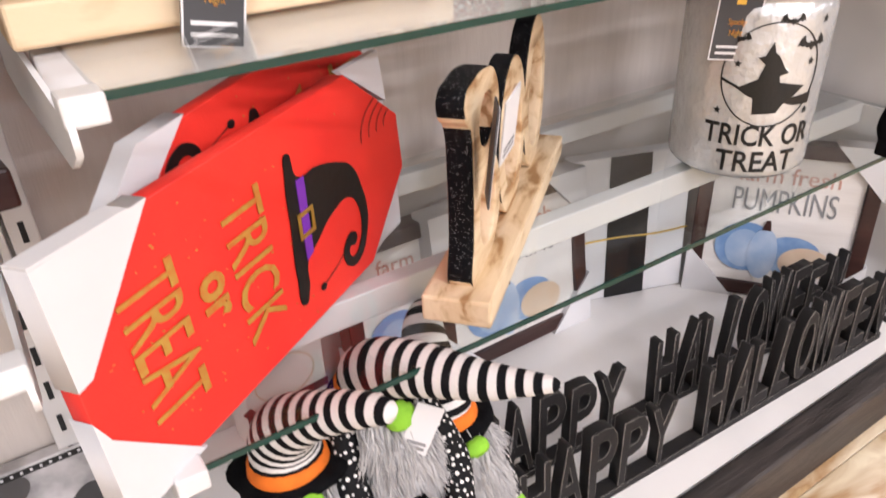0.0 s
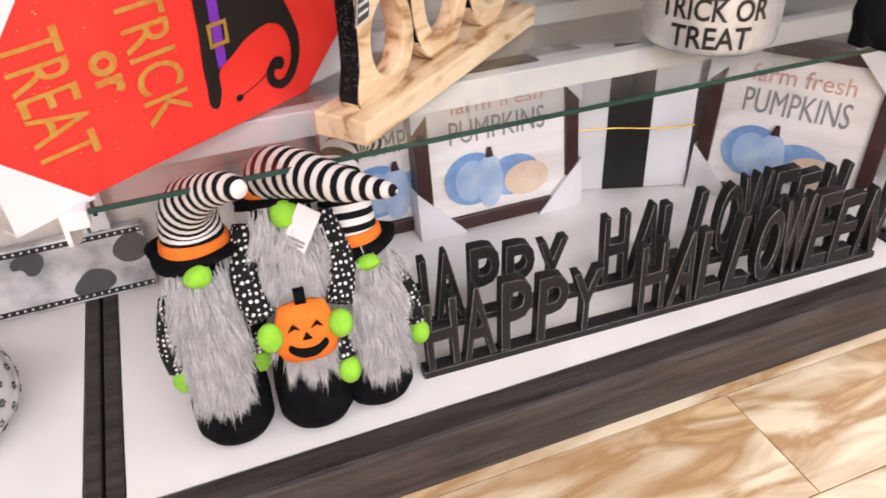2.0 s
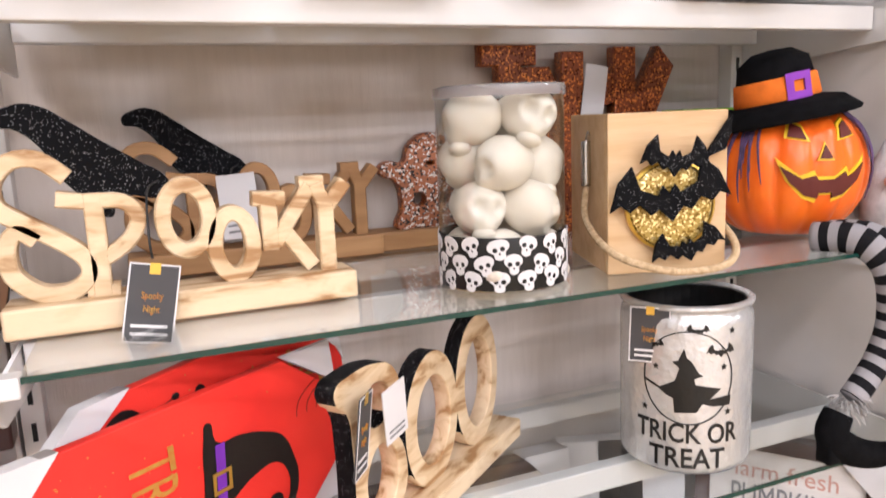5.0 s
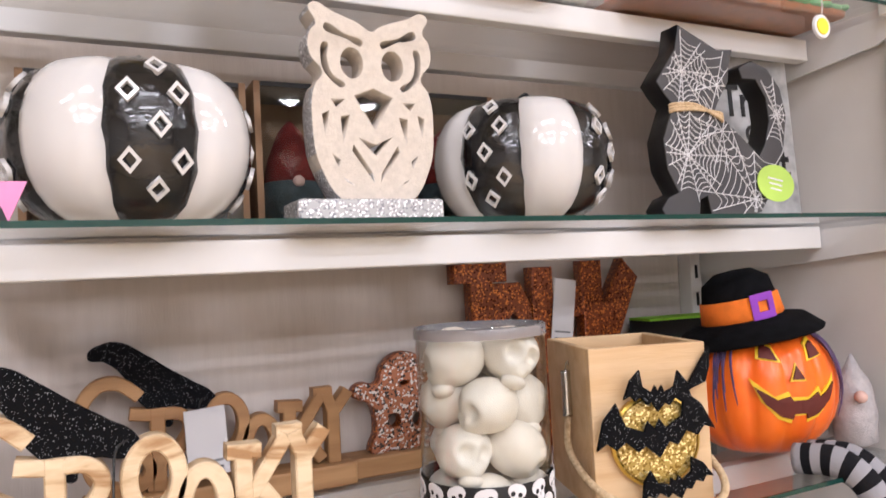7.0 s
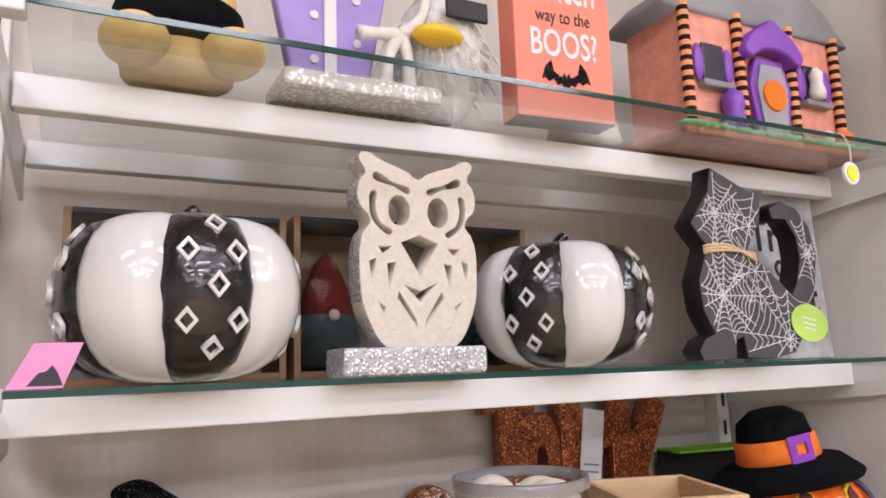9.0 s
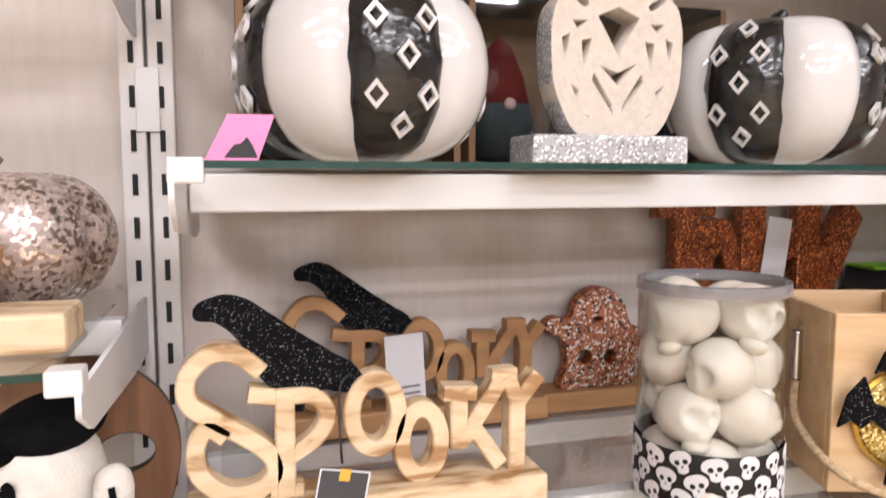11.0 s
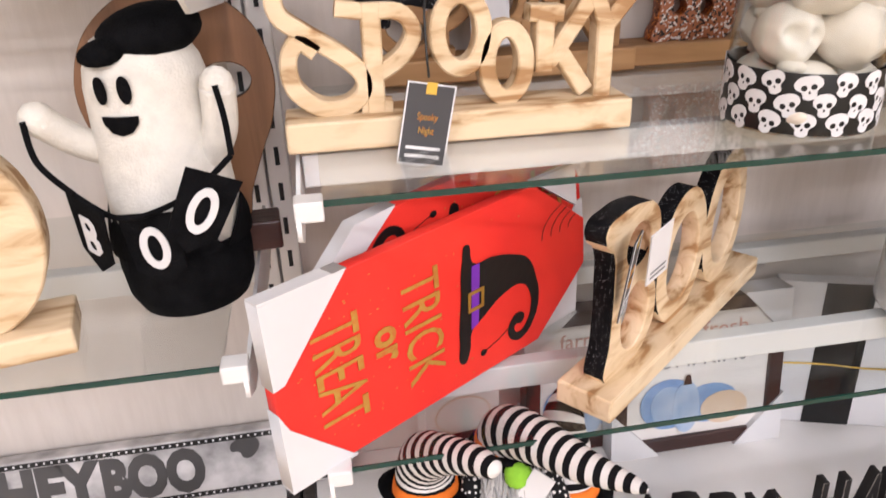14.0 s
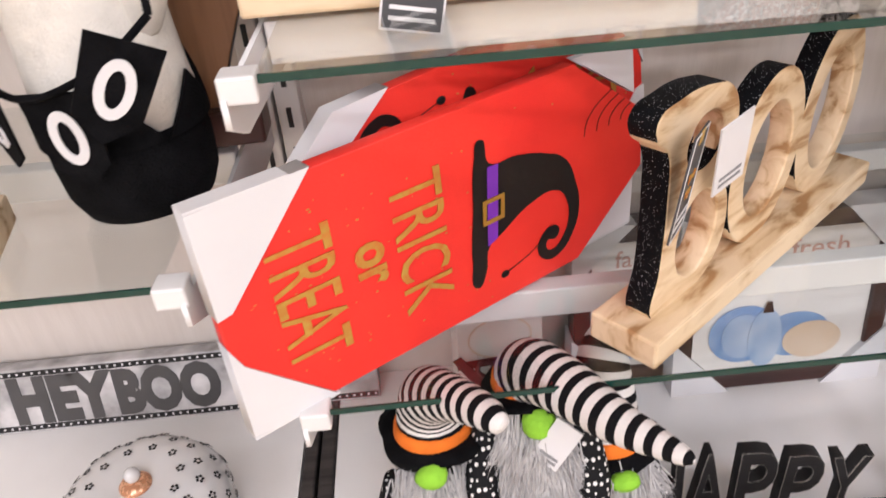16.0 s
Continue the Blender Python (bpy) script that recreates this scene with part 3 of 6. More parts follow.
# ---- BOO wooden sign ----
def boo_sign():
    b = thing("boo_sign", pose(0.3195, 0.031, LO + 0.0005, 0, 0, 39.1) @ Matrix.Scale(0.923, 4), "natural wooden BOO letters on a base with black glitter edges", "sign")
    part("base", box(0, -0.036, 0, 0.452, 0.036, 0.03, 0.003), M_MANGO, b, "natural wood base")
    y = pose(0, 0.002, 0.029)
    B = [(0.03, 0.0), (0.10, 0.0), (0.135, 0.025), (0.142, 0.06), (0.128, 0.098), (0.112, 0.112), (0.128, 0.13), (0.135, 0.16), (0.12, 0.192), (0.085, 0.206), (0.035, 0.208), (0.008, 0.2), (0.01, 0.185), (0.026, 0.17), (0.034, 0.12), (0.034, 0.05)]
    part("letter", moved(cutout([B, circle(0.090, 0.063, 0.035, 0.046), circle(0.084, 0.158, 0.030, 0.028)], 0.027, 0.002), y), [M_MANGO, M_BLACKGLIT], b, "wooden letter B with a black glitter rim")
    for x, top in ((0.215, 0.178), (0.352, 0.192)):
        part("letter", moved(cutout([circle(x, top / 2, 0.069, top / 2 + 0.002, 16), circle(x + 0.003, top / 2 - 0.002, 0.047, top / 2 - 0.026, 14)], 0.025, 0.002), y), [M_MANGO, M_BLACKGLIT], b, "wooden letter O with a black glitter rim")
    for part_ob in b.children:
        me = part_ob.data
        if part_ob.name.startswith("letter"):
            mid = sum((v.co for v in me.vertices), Vector()) / len(me.vertices)
            for f in me.polygons:
                if f.material_index == 1:
                    inner = (f.center - mid).dot(f.normal) < 0 or f.normal.x > 0.3 or f.normal.z < -0.5
                    f.material_index = 0 if inner else 1
    return b


boo_sign()
hang_tag(pose(0.362, 0.026, LO + 0.205, 6, 4, 56), "slate hang tag with gold print on the BOO sign", 0.04, 0.085)
hang_tag(pose(0.398, 0.05, LO + 0.2, 10, -14, 30), "white price tag hanging from the BOO sign", 0.036, 0.07, dark=False)


# ---- hammered silver lantern ----
M_HAMMER = mat("hammered_silver", (0.66, 0.67, 0.68), 0.27, 0.6, var=0.06, scale=30, bump=1.0, bump_scale=70)


def bat_outline(w, h):
    half = [(0, 0.25), (0.05, 0.45), (0.09, 0.25), (0.25, 0.45), (0.3, 0.95), (0.42, 0.65), (0.5, 0.1), (0.42, 0.2), (0.35, 0.02), (0.26, 0.16), (0.17, -0.1), (0.1, 0.0)]
    return [None] + [(x * w, z * h) for x, z in half] + [(0, -0.3 * h)] + [(-x * w, z * h) for x, z in half[:0:-1]]


def lantern():
    r = 0.096
    j = thing("lantern_jar", pose(0.847, 0.127, LO) @ Matrix.Diagonal((0.906, 0.906, 0.975, 1)), "hammered silver trick or treat lantern with black cut-outs", "lantern")
    part("body", lathe([(0.06, 0.004), (0.088, 0), (r - 0.002, 0.006), (r, 0.014), (r, 0.205), (r - 0.002, 0.214), (r - 0.008, 0.219), (r - 0.007, 0.223), (r + 0.001, 0.226), (r + 0.001, 0.231), (r - 0.006, 0.233), (r - 0.0095, 0.228)], 56, caps=False), M_HAMMER, j, smooth=True)
    part("inside", lathe([(r - 0.011, 0.226), (r - 0.012, 0.02), (0.001, 0.02)], 40, caps=False), M_BLACK, j, "dark inside")
    a = radians(-128)
    def on(name, bm, z):
        return part(name, bend(fine(moved(bm, pose(0, -0.0006, 0)), 0.012), r, a, z), M_BLACK, j)
    on("word", moved(lettering("TRICK OR", 0.15, 0.028, 0.0008, 0.015), pose(-0.075, 0, 0)), 0.047)
    on("word", moved(lettering("TREAT", 0.108, 0.028, 0.0008, 0.015), pose(-0.054, 0, 0)), 0.012)
    ring = [circle(0, 0, 0.064, n=24), circle(0, 0, 0.0625, n=24)]
    on("moon_ring", cutout(ring, 0.0008), 0.137)
    on("witch_cutout", cutout([[None, (-0.042, -0.012), (-0.018, 0.0), (-0.012, 0.018), (-0.022, 0.026), (-0.014, 0.028), (-0.006, 0.045), (-0.002, 0.032), (0.004, 0.028), (0.014, 0.012), (0.02, 0.008), (0.008, 0.004), (0.01, -0.004), (0.046, -0.01), (0.03, -0.024), (0.062, -0.02), (0.06, -0.034), (0.034, -0.034), (0.02, -0.03), (0.012, -0.042), (-0.018, -0.044), (-0.02, -0.024), (-0.03, -0.02)], [None, (-0.064, -0.001), (-0.04, -0.010), (-0.04, -0.013), (-0.064, -0.004)]], 0.0008), 0.133)
    for x, z, w in ((0.012, 0.2, 0.032), (0.045, 0.17, 0.042), (-0.048, 0.178, 0.03)):
        on("bat_cutout", moved(cutout([bat_outline(w, w * 0.35)], 0.0008), pose(x, 0, 0)), z)
    for x, z in ((0.062, 0.2), (-0.066, 0.17), (0.05, 0.152), (-0.045, 0.15), (-0.062, 0.09), (0.058, 0.09)):
        on("star_cutout", moved(cutout([[None] + [(0.005 * (1, 0.45)[k % 2] * math.sin(k * math.pi / 5), 0.005 * (1, 0.45)[k % 2] * math.cos(k * math.pi / 5)) for k in range(10)]], 0.0008), pose(x, 0, 0)), z)
    return j


lantern()
hang_tag(pose(0.762, 0.094, LO + 0.224, 4, 2, -40), "slate hang tag with gold print on the lantern rim", 0.05, 0.075)


# ---- happy halloween signs ----
def happy_sign(m, label):
    s = thing("happy_halloween_sign", m, label, "sign", "happy halloween signs")
    part("base", box(0, -0.011, 0, 0.748, 0.011, 0.012, 0.001), M_BLACKDIST, s)
    rnd = random.Random(7)
    for word, x0, x1, h in (("HAPPY", 0.004, 0.262, 0.112), ("HALLOWEEN", 0.318, 0.746, 0.122)):
        step = (x1 - x0) / len(word)
        for k, ch in enumerate(word):
            hh = h * (1 + rnd.uniform(-0.05, 0.12))
            w = step * (0.86 if ch != "W" else 1.0)
            bm = moved(lettering(ch, w, hh, 0.018, 0.012, bevel=0.006), pose(x0 + k * step + (step - w) / 2, 0, 0.0125 if ch != "Y" else 0.006) @ pose(0, 0, 0, 0, rnd.uniform(-4, 4), 0))
            part("letter", bm, M_BLACKDIST, s)
    return s


def distressed():
    m = mat("black_distressed", (0.012, 0.0105, 0.0105), 0.65, bump=0.25, bump_scale=120, spec=0.3)
    n, l = m.node_tree.nodes, m.node_tree.links
    g = n.new("ShaderNodeBevel")
    g.inputs["Radius"].default_value = 0.0025
    geo = n.new("ShaderNodeNewGeometry")
    dt = n.new("ShaderNodeVectorMath")
    dt.operation = "DOT_PRODUCT"
    l.new(g.outputs[0], dt.inputs[0]), l.new(geo.outputs["Normal"], dt.inputs[1])
    nz = n.new("ShaderNodeTexNoise")
    nz.inputs["Scale"].default_value = 90
    ad = n.new("ShaderNodeMath")
    ad.operation = "MULTIPLY_ADD"
    ad.inputs[1].default_value, ad.inputs[2].default_value = 0.3, -0.16
    l.new(nz.outputs[0], ad.inputs[0])
    sm = n.new("ShaderNodeMath")
    sm.operation = "ADD"
    l.new(dt.outputs["Value"], sm.inputs[0]), l.new(ad.outputs[0], sm.inputs[1])
    rp = n.new("ShaderNodeValToRGB")
    rp.color_ramp.elements[0].color, rp.color_ramp.elements[1].color = (0.55, 0.50, 0.45, 1), (0.014, 0.0125, 0.0125, 1)
    rp.color_ramp.elements[0].position, rp.color_ramp.elements[1].position = 0.80, 0.90
    l.new(sm.outputs[0], rp.inputs[0])
    l.new(rp.outputs[0], n["Principled BSDF"].inputs["Base Color"])
    return m


M_BLACKDIST = distressed()
happy_sign(pose(0.389, 0.026, DK, 0, 0, -2.1), "black distressed wooden happy halloween letter sign on the deck")
happy_sign(pose(0.381, 0.112, DK, 0, 0, -3.0), "black wooden happy halloween sign standing behind another")


# ---- pumpkin pictures and striped canvas ----
def picture(m, w, h, label):
    p = thing("pumpkin_picture", m, label, "picture", "pumpkin pictures")
    t = 0.024
    part("board", box(-w / 2 + t, -0.012, t, w / 2 - t, 0.012, h - t), M_BOARD, p)
    for nm, b in (("frame_bottom", (-w / 2, -0.02, 0, w / 2, 0.02, t)), ("frame_top", (-w / 2, -0.02, h - t, w / 2, 0.02, h)), ("frame_side", (-w / 2, -0.02, t, -w / 2 + t, 0.02, h - t)), ("frame_side", (w / 2 - t, -0.02, t, w / 2, 0.02, h - t))):
        part(nm, box(*b, 0.002), M_FRAME, p, "dark brown wooden frame")
    y = -0.0128
    for s in (-1, 1):
        for z0, zs in ((0.0, 1), (h, -1)):
            x = s * (w / 2 + 0.004)
            part("card_corner", cutout([[None, (x, z0 - zs * 0.004), (x - s * 0.085, z0 - zs * 0.004), (x, z0 + zs * 0.085)]], 0.046, smooth=True), M_PAPER, p, "white card corner")
    words("word", "PUMPKINS", -w * 0.29, h * 0.56, w * 0.58, h * 0.145, M_BARS, p, y=y)
    words("word", "farm fresh", -w * 0.28, h * 0.745, w * 0.56, h * 0.10, M_ROSE, p, y=y)
    cx = -0.02
    flat("printed_pumpkin", [circle(cx + 0.045, h * 0.29, 0.05, 0.036)], M_BLUE, p, y=y)
    part("printed_pumpkin", moved(cutout([circle(cx + 0.07, h * 0.25, 0.042, 0.03)], 0.0006), pose(0, y - 0.0008, 0)), M_TANPRINT, p)
    part("printed_pumpkin", moved(cutout([circle(cx - 0.03, h * 0.32, 0.05, 0.046)], 0.0006), pose(0, y - 0.0016, 0)), M_BLUE, p, "painted blue pumpkin")
    part("printed_lobe", moved(cutout([circle(cx - 0.032, h * 0.31, 0.03, 0.036)], 0.0006), pose(0, y - 0.0024, 0)), M_BLUE2, p)
    part("printed_lobe", moved(cutout([circle(cx, h * 0.29, 0.024, 0.048)], 0.0006), pose(0, y - 0.0032, 0)), M_BLUE2, p)
    part("printed_stem", moved(cutout([[None, (cx - 0.007, h * 0.445), (cx + 0.008, h * 0.445), (cx + 0.005, h * 0.51), (cx - 0.002, h * 0.51)]], 0.0006), pose(0, y - 0.004, 0)), M_FRAME, p)
    return p


M_ROSE = mat("rose_print", (0.62, 0.36, 0.30), 0.7)
picture(pose(0.646, 0.337, DK + 0.001, -8, 0, 0), 0.296, 0.27, "framed pumpkins print with white card corners leaning by the wall")
picture(pose(0.49, 0.372, DK + 0.001, -5, 0, 0), 0.26, 0.26, "framed pumpkins print standing behind another picture")
picture(pose(1.102, 0.18, DK + 0.001, -6, 0, -53.6), 0.282, 0.285, "framed pumpkins print turned towards the aisle in the corner")
sc = thing("striped_canvas", pose(0.902, 0.344, DK + 0.0005, -4, 0, -18.8), "black and white striped canvas tied with gold cord", "canvas")
part("canvas", box(-0.112, -0.016, 0, 0.112, 0.016, 0.27, 0.002), M_PAPER, sc)
part("black_stripe", box(-0.042, -0.0175, 0.0005, 0.035, -0.0165, 0.2695), M_BLACK, sc)
part("gold_cord", tube([(-0.113, -0.02, 0.118), (-0.03, -0.021, 0.121), (0.05, -0.021, 0.117), (0.113, -0.02, 0.12)], [0.0016] * 4, 8), M_GOLDFOIL, sc, "gold cord")


# ---- plush gnomes on the deck ----
def fur(bm, rnd, n, place, length, index):
    for _ in range(n):
        p, d = place(rnd)
        d = (d + Vector((rnd.uniform(-0.3, 0.3) + 0.55 * math.sin(170 * p.x + 95 * p.z), rnd.uniform(-0.35, 0.25) - 0.3 * math.sin(140 * p.z - 120 * p.x), rnd.uniform(-0.3, 0.3)))).normalized()
        L = length * rnd.uniform(0.5, 1.2)
        side = d.cross(Vector((rnd.uniform(-1, 1), rnd.uniform(-1, 1), 0.2))).normalized() * rnd.uniform(0.0005, 0.0014)
        tip = p + d * L + Vector((0, 0, -L * 0.35))
        mid = p + d * L * 0.55
        v = [bm.verts.new(q) for q in (p - side, p + side, mid + side * 0.7, mid - side * 0.7, tip)]
        f1, f2 = bm.faces.new((v[0], v[1], v[2], v[3])), bm.faces.new((v[3], v[2], v[4]))
        f1.material_index = f2.material_index = index


def tufts(bm, rnd, clumps, strands, place, length):
    """Plush pile: strands that lean together into tapering locks, lighter towards some tips."""
    for _ in range(clumps):
        p, d = place(rnd)
        d = (d + Vector((rnd.uniform(-0.45, 0.45), rnd.uniform(-0.35, 0.2), rnd.uniform(-0.25, 0.25)))).normalized()
        L = length * rnd.uniform(0.65, 1.15)
        end = p + d * L + Vector((rnd.uniform(-0.006, 0.006), rnd.uniform(-0.006, 0.002), -L * 0.2))
        shade = 1 if rnd.random() < 0.42 else 2
        for _ in range(strands):
            q = p + Vector((rnd.gauss(0, 0.0045), rnd.gauss(0, 0.0025), rnd.gauss(0, 0.006)))
            tip = end + Vector((rnd.gauss(0, 0.0026), rnd.gauss(0, 0.002), rnd.gauss(0, 0.006)))
            mid = q.lerp(tip, 0.5) + d.cross(Vector((0, 1, 0))) * rnd.gauss(0, 0.0018) + Vector((0, -0.0035, 0.001))
            side = (tip - q).cross(Vector((rnd.uniform(-0.6, 0.6), -1, 0.1))).normalized() * rnd.uniform(0.0004, 0.001)
            v = [bm.verts.new(w) for w in (q - side, q + side, mid + side * 0.8, mid - side * 0.8, tip)]
            f1, f2 = bm.faces.new((v[0], v[1], v[2], v[3])), bm.faces.new((v[3], v[2], v[4]))
            f1.material_index = f2.material_index = shade if rnd.random() < 0.8 else 3 - shade


def gnome(m, h, hat, seed, label, arms, pumpkin=False):
    """h: height of the hat's brim."""
    bm, rnd = bmesh.new(), random.Random(seed)
    def tag(i, start):
        bm.faces.ensure_lookup_table()
        for f in bm.faces[start:]:
            f.material_index, f.smooth = i, True
        return len(bm.faces)
    lathe([(0.02, 0), (0.038, 0.003), (0.046, 0.016), (0.047, 0.05), (0.043, 0.1), (0.038, h - 0.05), (0.034, h - 0.01), (0.02, h + 0.005), (0.001, h + 0.006)], 28, bm=bm)
    k = tag(0, 0)
    ball((0, -0.022, h * 0.67), (0.039, 0.030, h * 0.30), 20, bm)
    k = tag(1, k)
    def spot(r):
        t = r.uniform(0.0, 1.0) ** 0.9
        a = r.uniform(-1.15, 1.15) * (1 - 0.45 * t)
        z = h * 0.97 - t * h * 0.60
        rad = 0.037 * (0.9 + 0.1 * math.sin(math.pi * t))
        return Vector((rad * math.sin(a), -0.012 - rad * math.cos(a), z)), Vector((math.sin(a) * 0.35, -0.36, -1.0))
    tufts(bm, rnd, 330, 20, spot, 0.031)
    bm.faces.ensure_lookup_table()
    k = len(bm.faces)
    ball((0.002, -0.049, h - 0.008), (0.0155, 0.012, 0.013), 16, bm)
    k = tag(3, k)
    # brim, band and striped hat
    lathe([(0.03, h - 0.001), (0.049, h - 0.002), (0.052, h + 0.002), (0.049, h + 0.006), (0.034, h + 0.009)], 36, lambda a, r, z: 1 + (0.10 * math.sin(2 * a + seed) + 0.05 * math.sin(5 * a)) * (r > 0.05), bm)
    for v in bm.verts:
        if abs(v.co.z - h) < 0.008 and v.co.xy.length > 0.043 and v.co.y > -0.09:
            v.co.z += 0.006 * math.sin(2 * math.atan2(v.co.y, v.co.x) + seed)
    k = tag(4, k)
    lathe([(0.037, h + 0.003), (0.0385, h + 0.008), (0.037, h + 0.018), (0.034, h + 0.02)], 28, bm=bm)
    k = tag(5, k)
    tube([(p[0], p[1], h + p[2]) for p in hat[0]], hat[1], 20, bm)
    k = tag(6, k)
    for pts, glove in arms:
        tube(pts, [0.0155, 0.016, 0.0145], 14, bm)
        k = tag(7, k)
        ball(glove, (0.014, 0.012, 0.017), 14, bm)
        k = tag(3, k)
    if pumpkin:
        z = h * 0.55
        lathe([(0.01, z - 0.036), (0.027, z - 0.034), (0.0335, z - 0.018), (0.031, z + 0.01), (0.024, z + 0.030), (0.007, z + 0.034)], 30, lambda a, r, zz: 1 + 0.05 * math.cos(6 * a), bm)
        bm.faces.ensure_lookup_table()
        vs = {v for f in bm.faces[k:] for v in f.verts}
        for v in vs:
            v.co.y = v.co.y * 0.45 - 0.072
        k = tag(5, k)
        box(-0.006, -0.078, z + 0.032, 0.006, -0.066, z + 0.047, bm=bm)
        k = tag(4, k)
        for sp in ([None, (-0.022, 0.008), (-0.015, 0.018), (-0.007, 0.009), (-0.014, 0.012)], [None, (0.022, 0.008), (0.015, 0.018), (0.007, 0.009), (0.014, 0.012)], [None, (-0.006, -0.006), (0.006, -0.006), (0, 0.004)], [(-0.024, -0.012), (-0.012, -0.017), (0.0, -0.019), (0.012, -0.017), (0.024, -0.011), (0.014, -0.027), (0, -0.031), (-0.014, -0.028)]):
            face = moved(cutout([sp], 0.003), pose(0, -0.0880, z) @ Matrix.Scale(0.86, 4))
            me = bpy.data.meshes.new("tmp")
            face.to_mesh(me)
            face.free()
            bm.from_mesh(me)
            bpy.data.meshes.remove(me)
            k = tag(4, k)
    g = link("plush_gnome", bm, [M_BLACKFELT, M_FUR, M_FURLIGHT, M_GREEN, M_BLACKFELT, M_ORANGE, M_STRIPE, M_DOTS], m=m)
    return tagged(g, label, "plush gnome", "plush gnomes")


gnome(pose(0.147, 0.026, DK + 0.005, -9, 0, -8), 0.246, ([(0, 0, 0.012), (0.0, -0.004, 0.04), (0.006, -0.024, 0.064), (0.028, -0.06, 0.086), (0.052, -0.096, 0.102), (0.066, -0.116, 0.106), (0.070, -0.122, 0.106)], [0.0355, 0.032, 0.027, 0.020, 0.015, 0.0105, 0.003]), 3,
      "grey-bearded plush gnome with a curled striped witch hat", [([(-0.038, 0.0, 0.19), (-0.05, -0.004, 0.14), (-0.046, -0.01, 0.105)], (-0.044, -0.014, 0.092)), ([(0.036, 0, 0.19), (0.044, 0.0, 0.15), (0.042, -0.004, 0.11)], (0.042, -0.01, 0.1))])
gnome(pose(0.245, 0.010, DK + 0.007, -12, 0, -4), 0.290, ([(0, 0, 0.006), (-0.002, -0.006, 0.02), (0.006, -0.03, 0.034), (0.03, -0.07, 0.038), (0.056, -0.11, 0.036), (0.08, -0.138, 0.036), (0.096, -0.158, 0.037), (0.101, -0.164, 0.037)], [0.035, 0.033, 0.029, 0.024, 0.018, 0.012, 0.007, 0.002]), 5,
      "tall grey-bearded plush gnome holding an orange felt pumpkin", [([(-0.040, -0.01, 0.265), (-0.052, -0.04, 0.215), (-0.042, -0.066, 0.178)], (-0.038, -0.078, 0.160)), ([(0.040, -0.01, 0.265), (0.052, -0.04, 0.215), (0.042, -0.066, 0.178)], (0.038, -0.078, 0.160))], True)
gnome(pose(0.326, 0.014, DK + 0.008, -14, 0, 4), 0.209, ([(0, 0, 0.012), (0.002, 0.004, 0.05), (0.004, 0.012, 0.085), (0.02, 0.03, 0.105), (0.05, 0.06, 0.10), (0.085, 0.08, 0.085)], [0.0345, 0.031, 0.026, 0.02, 0.014, 0.006]), 8,
      "grey-bearded plush gnome with a tall striped hat", [([(-0.038, -0.004, 0.175), (-0.047, -0.03, 0.13), (-0.046, -0.05, 0.09)], (-0.044, -0.056, 0.078)), ([(0.038, 0, 0.18), (0.053, -0.008, 0.13), (0.058, -0.016, 0.09)], (0.059, -0.02, 0.076))])
hang_tag(pose(0.272, 0.004, DK + 0.306, -14, 24, -34), "folded white paper tag on a plush gnome", 0.026, 0.05, dark=False)


# ---- SPOOKY signs on the middle shelf ----
def bar(bm, pts, width, depth, closed=False):
    """A sawn bar of even width that follows a line in the x-z plane."""
    p = [Vector((x, 0, z)) for x, z in pts]
    if len(p) > 2:
        n, q = len(p), []
        for i in range(n if closed else n - 1):
            a, b, c, d = (p[(i + k) % n] if closed else p[max(0, min(n - 1, i + k))] for k in (-1, 0, 1, 2))
            for t in (0, 0.25, 0.5, 0.75):
                q.append(b + (c - a) * 0.5 * t + (a - b * 2.5 + c * 2 - d * 0.5) * t * t + (b * 1.5 - a * 0.5 - c * 1.5 + d * 0.5) * t ** 3)
        p = q if closed else q + [p[-1]]
    rings, n = [], len(p)
    for i in range(n):
        a, b = (p[i - 1], p[(i + 1) % n]) if closed else (p[max(0, i - 1)], p[min(n - 1, i + 1)])
        d = (b - a).normalized()
        side, e, y = Vector((-d.z, 0, d.x)) * width / 2, 0.0016, depth / 2
        inner = side * (1 - 2 * e / width)
        rings.append([bm.verts.new(p[i] + o + Vector((0, h, 0))) for o, h in ((side, -y + e), (side, y - e), (inner, y), (-inner, y), (-side, y - e), (-side, -y + e), (-inner, -y), (inner, -y))])
    for i in range(n if closed else n - 1):
        r0, r1 = rings[i], rings[(i + 1) % n]
        for k in range(8):
            bm.faces.new((r0[k], r0[(k + 1) % 8], r1[(k + 1) % 8], r1[k]))
    if not closed:
        bm.faces.new(rings[0]), bm.faces.new(rings[-1][::-1])
    bmesh.ops.recalc_face_normals(bm, faces=bm.faces)


def ring(x, z, rx, rz):
    return [(x + rx * math.cos(math.pi * k / 6), z + rz * math.sin(math.pi * k / 6)) for k in range(12)]


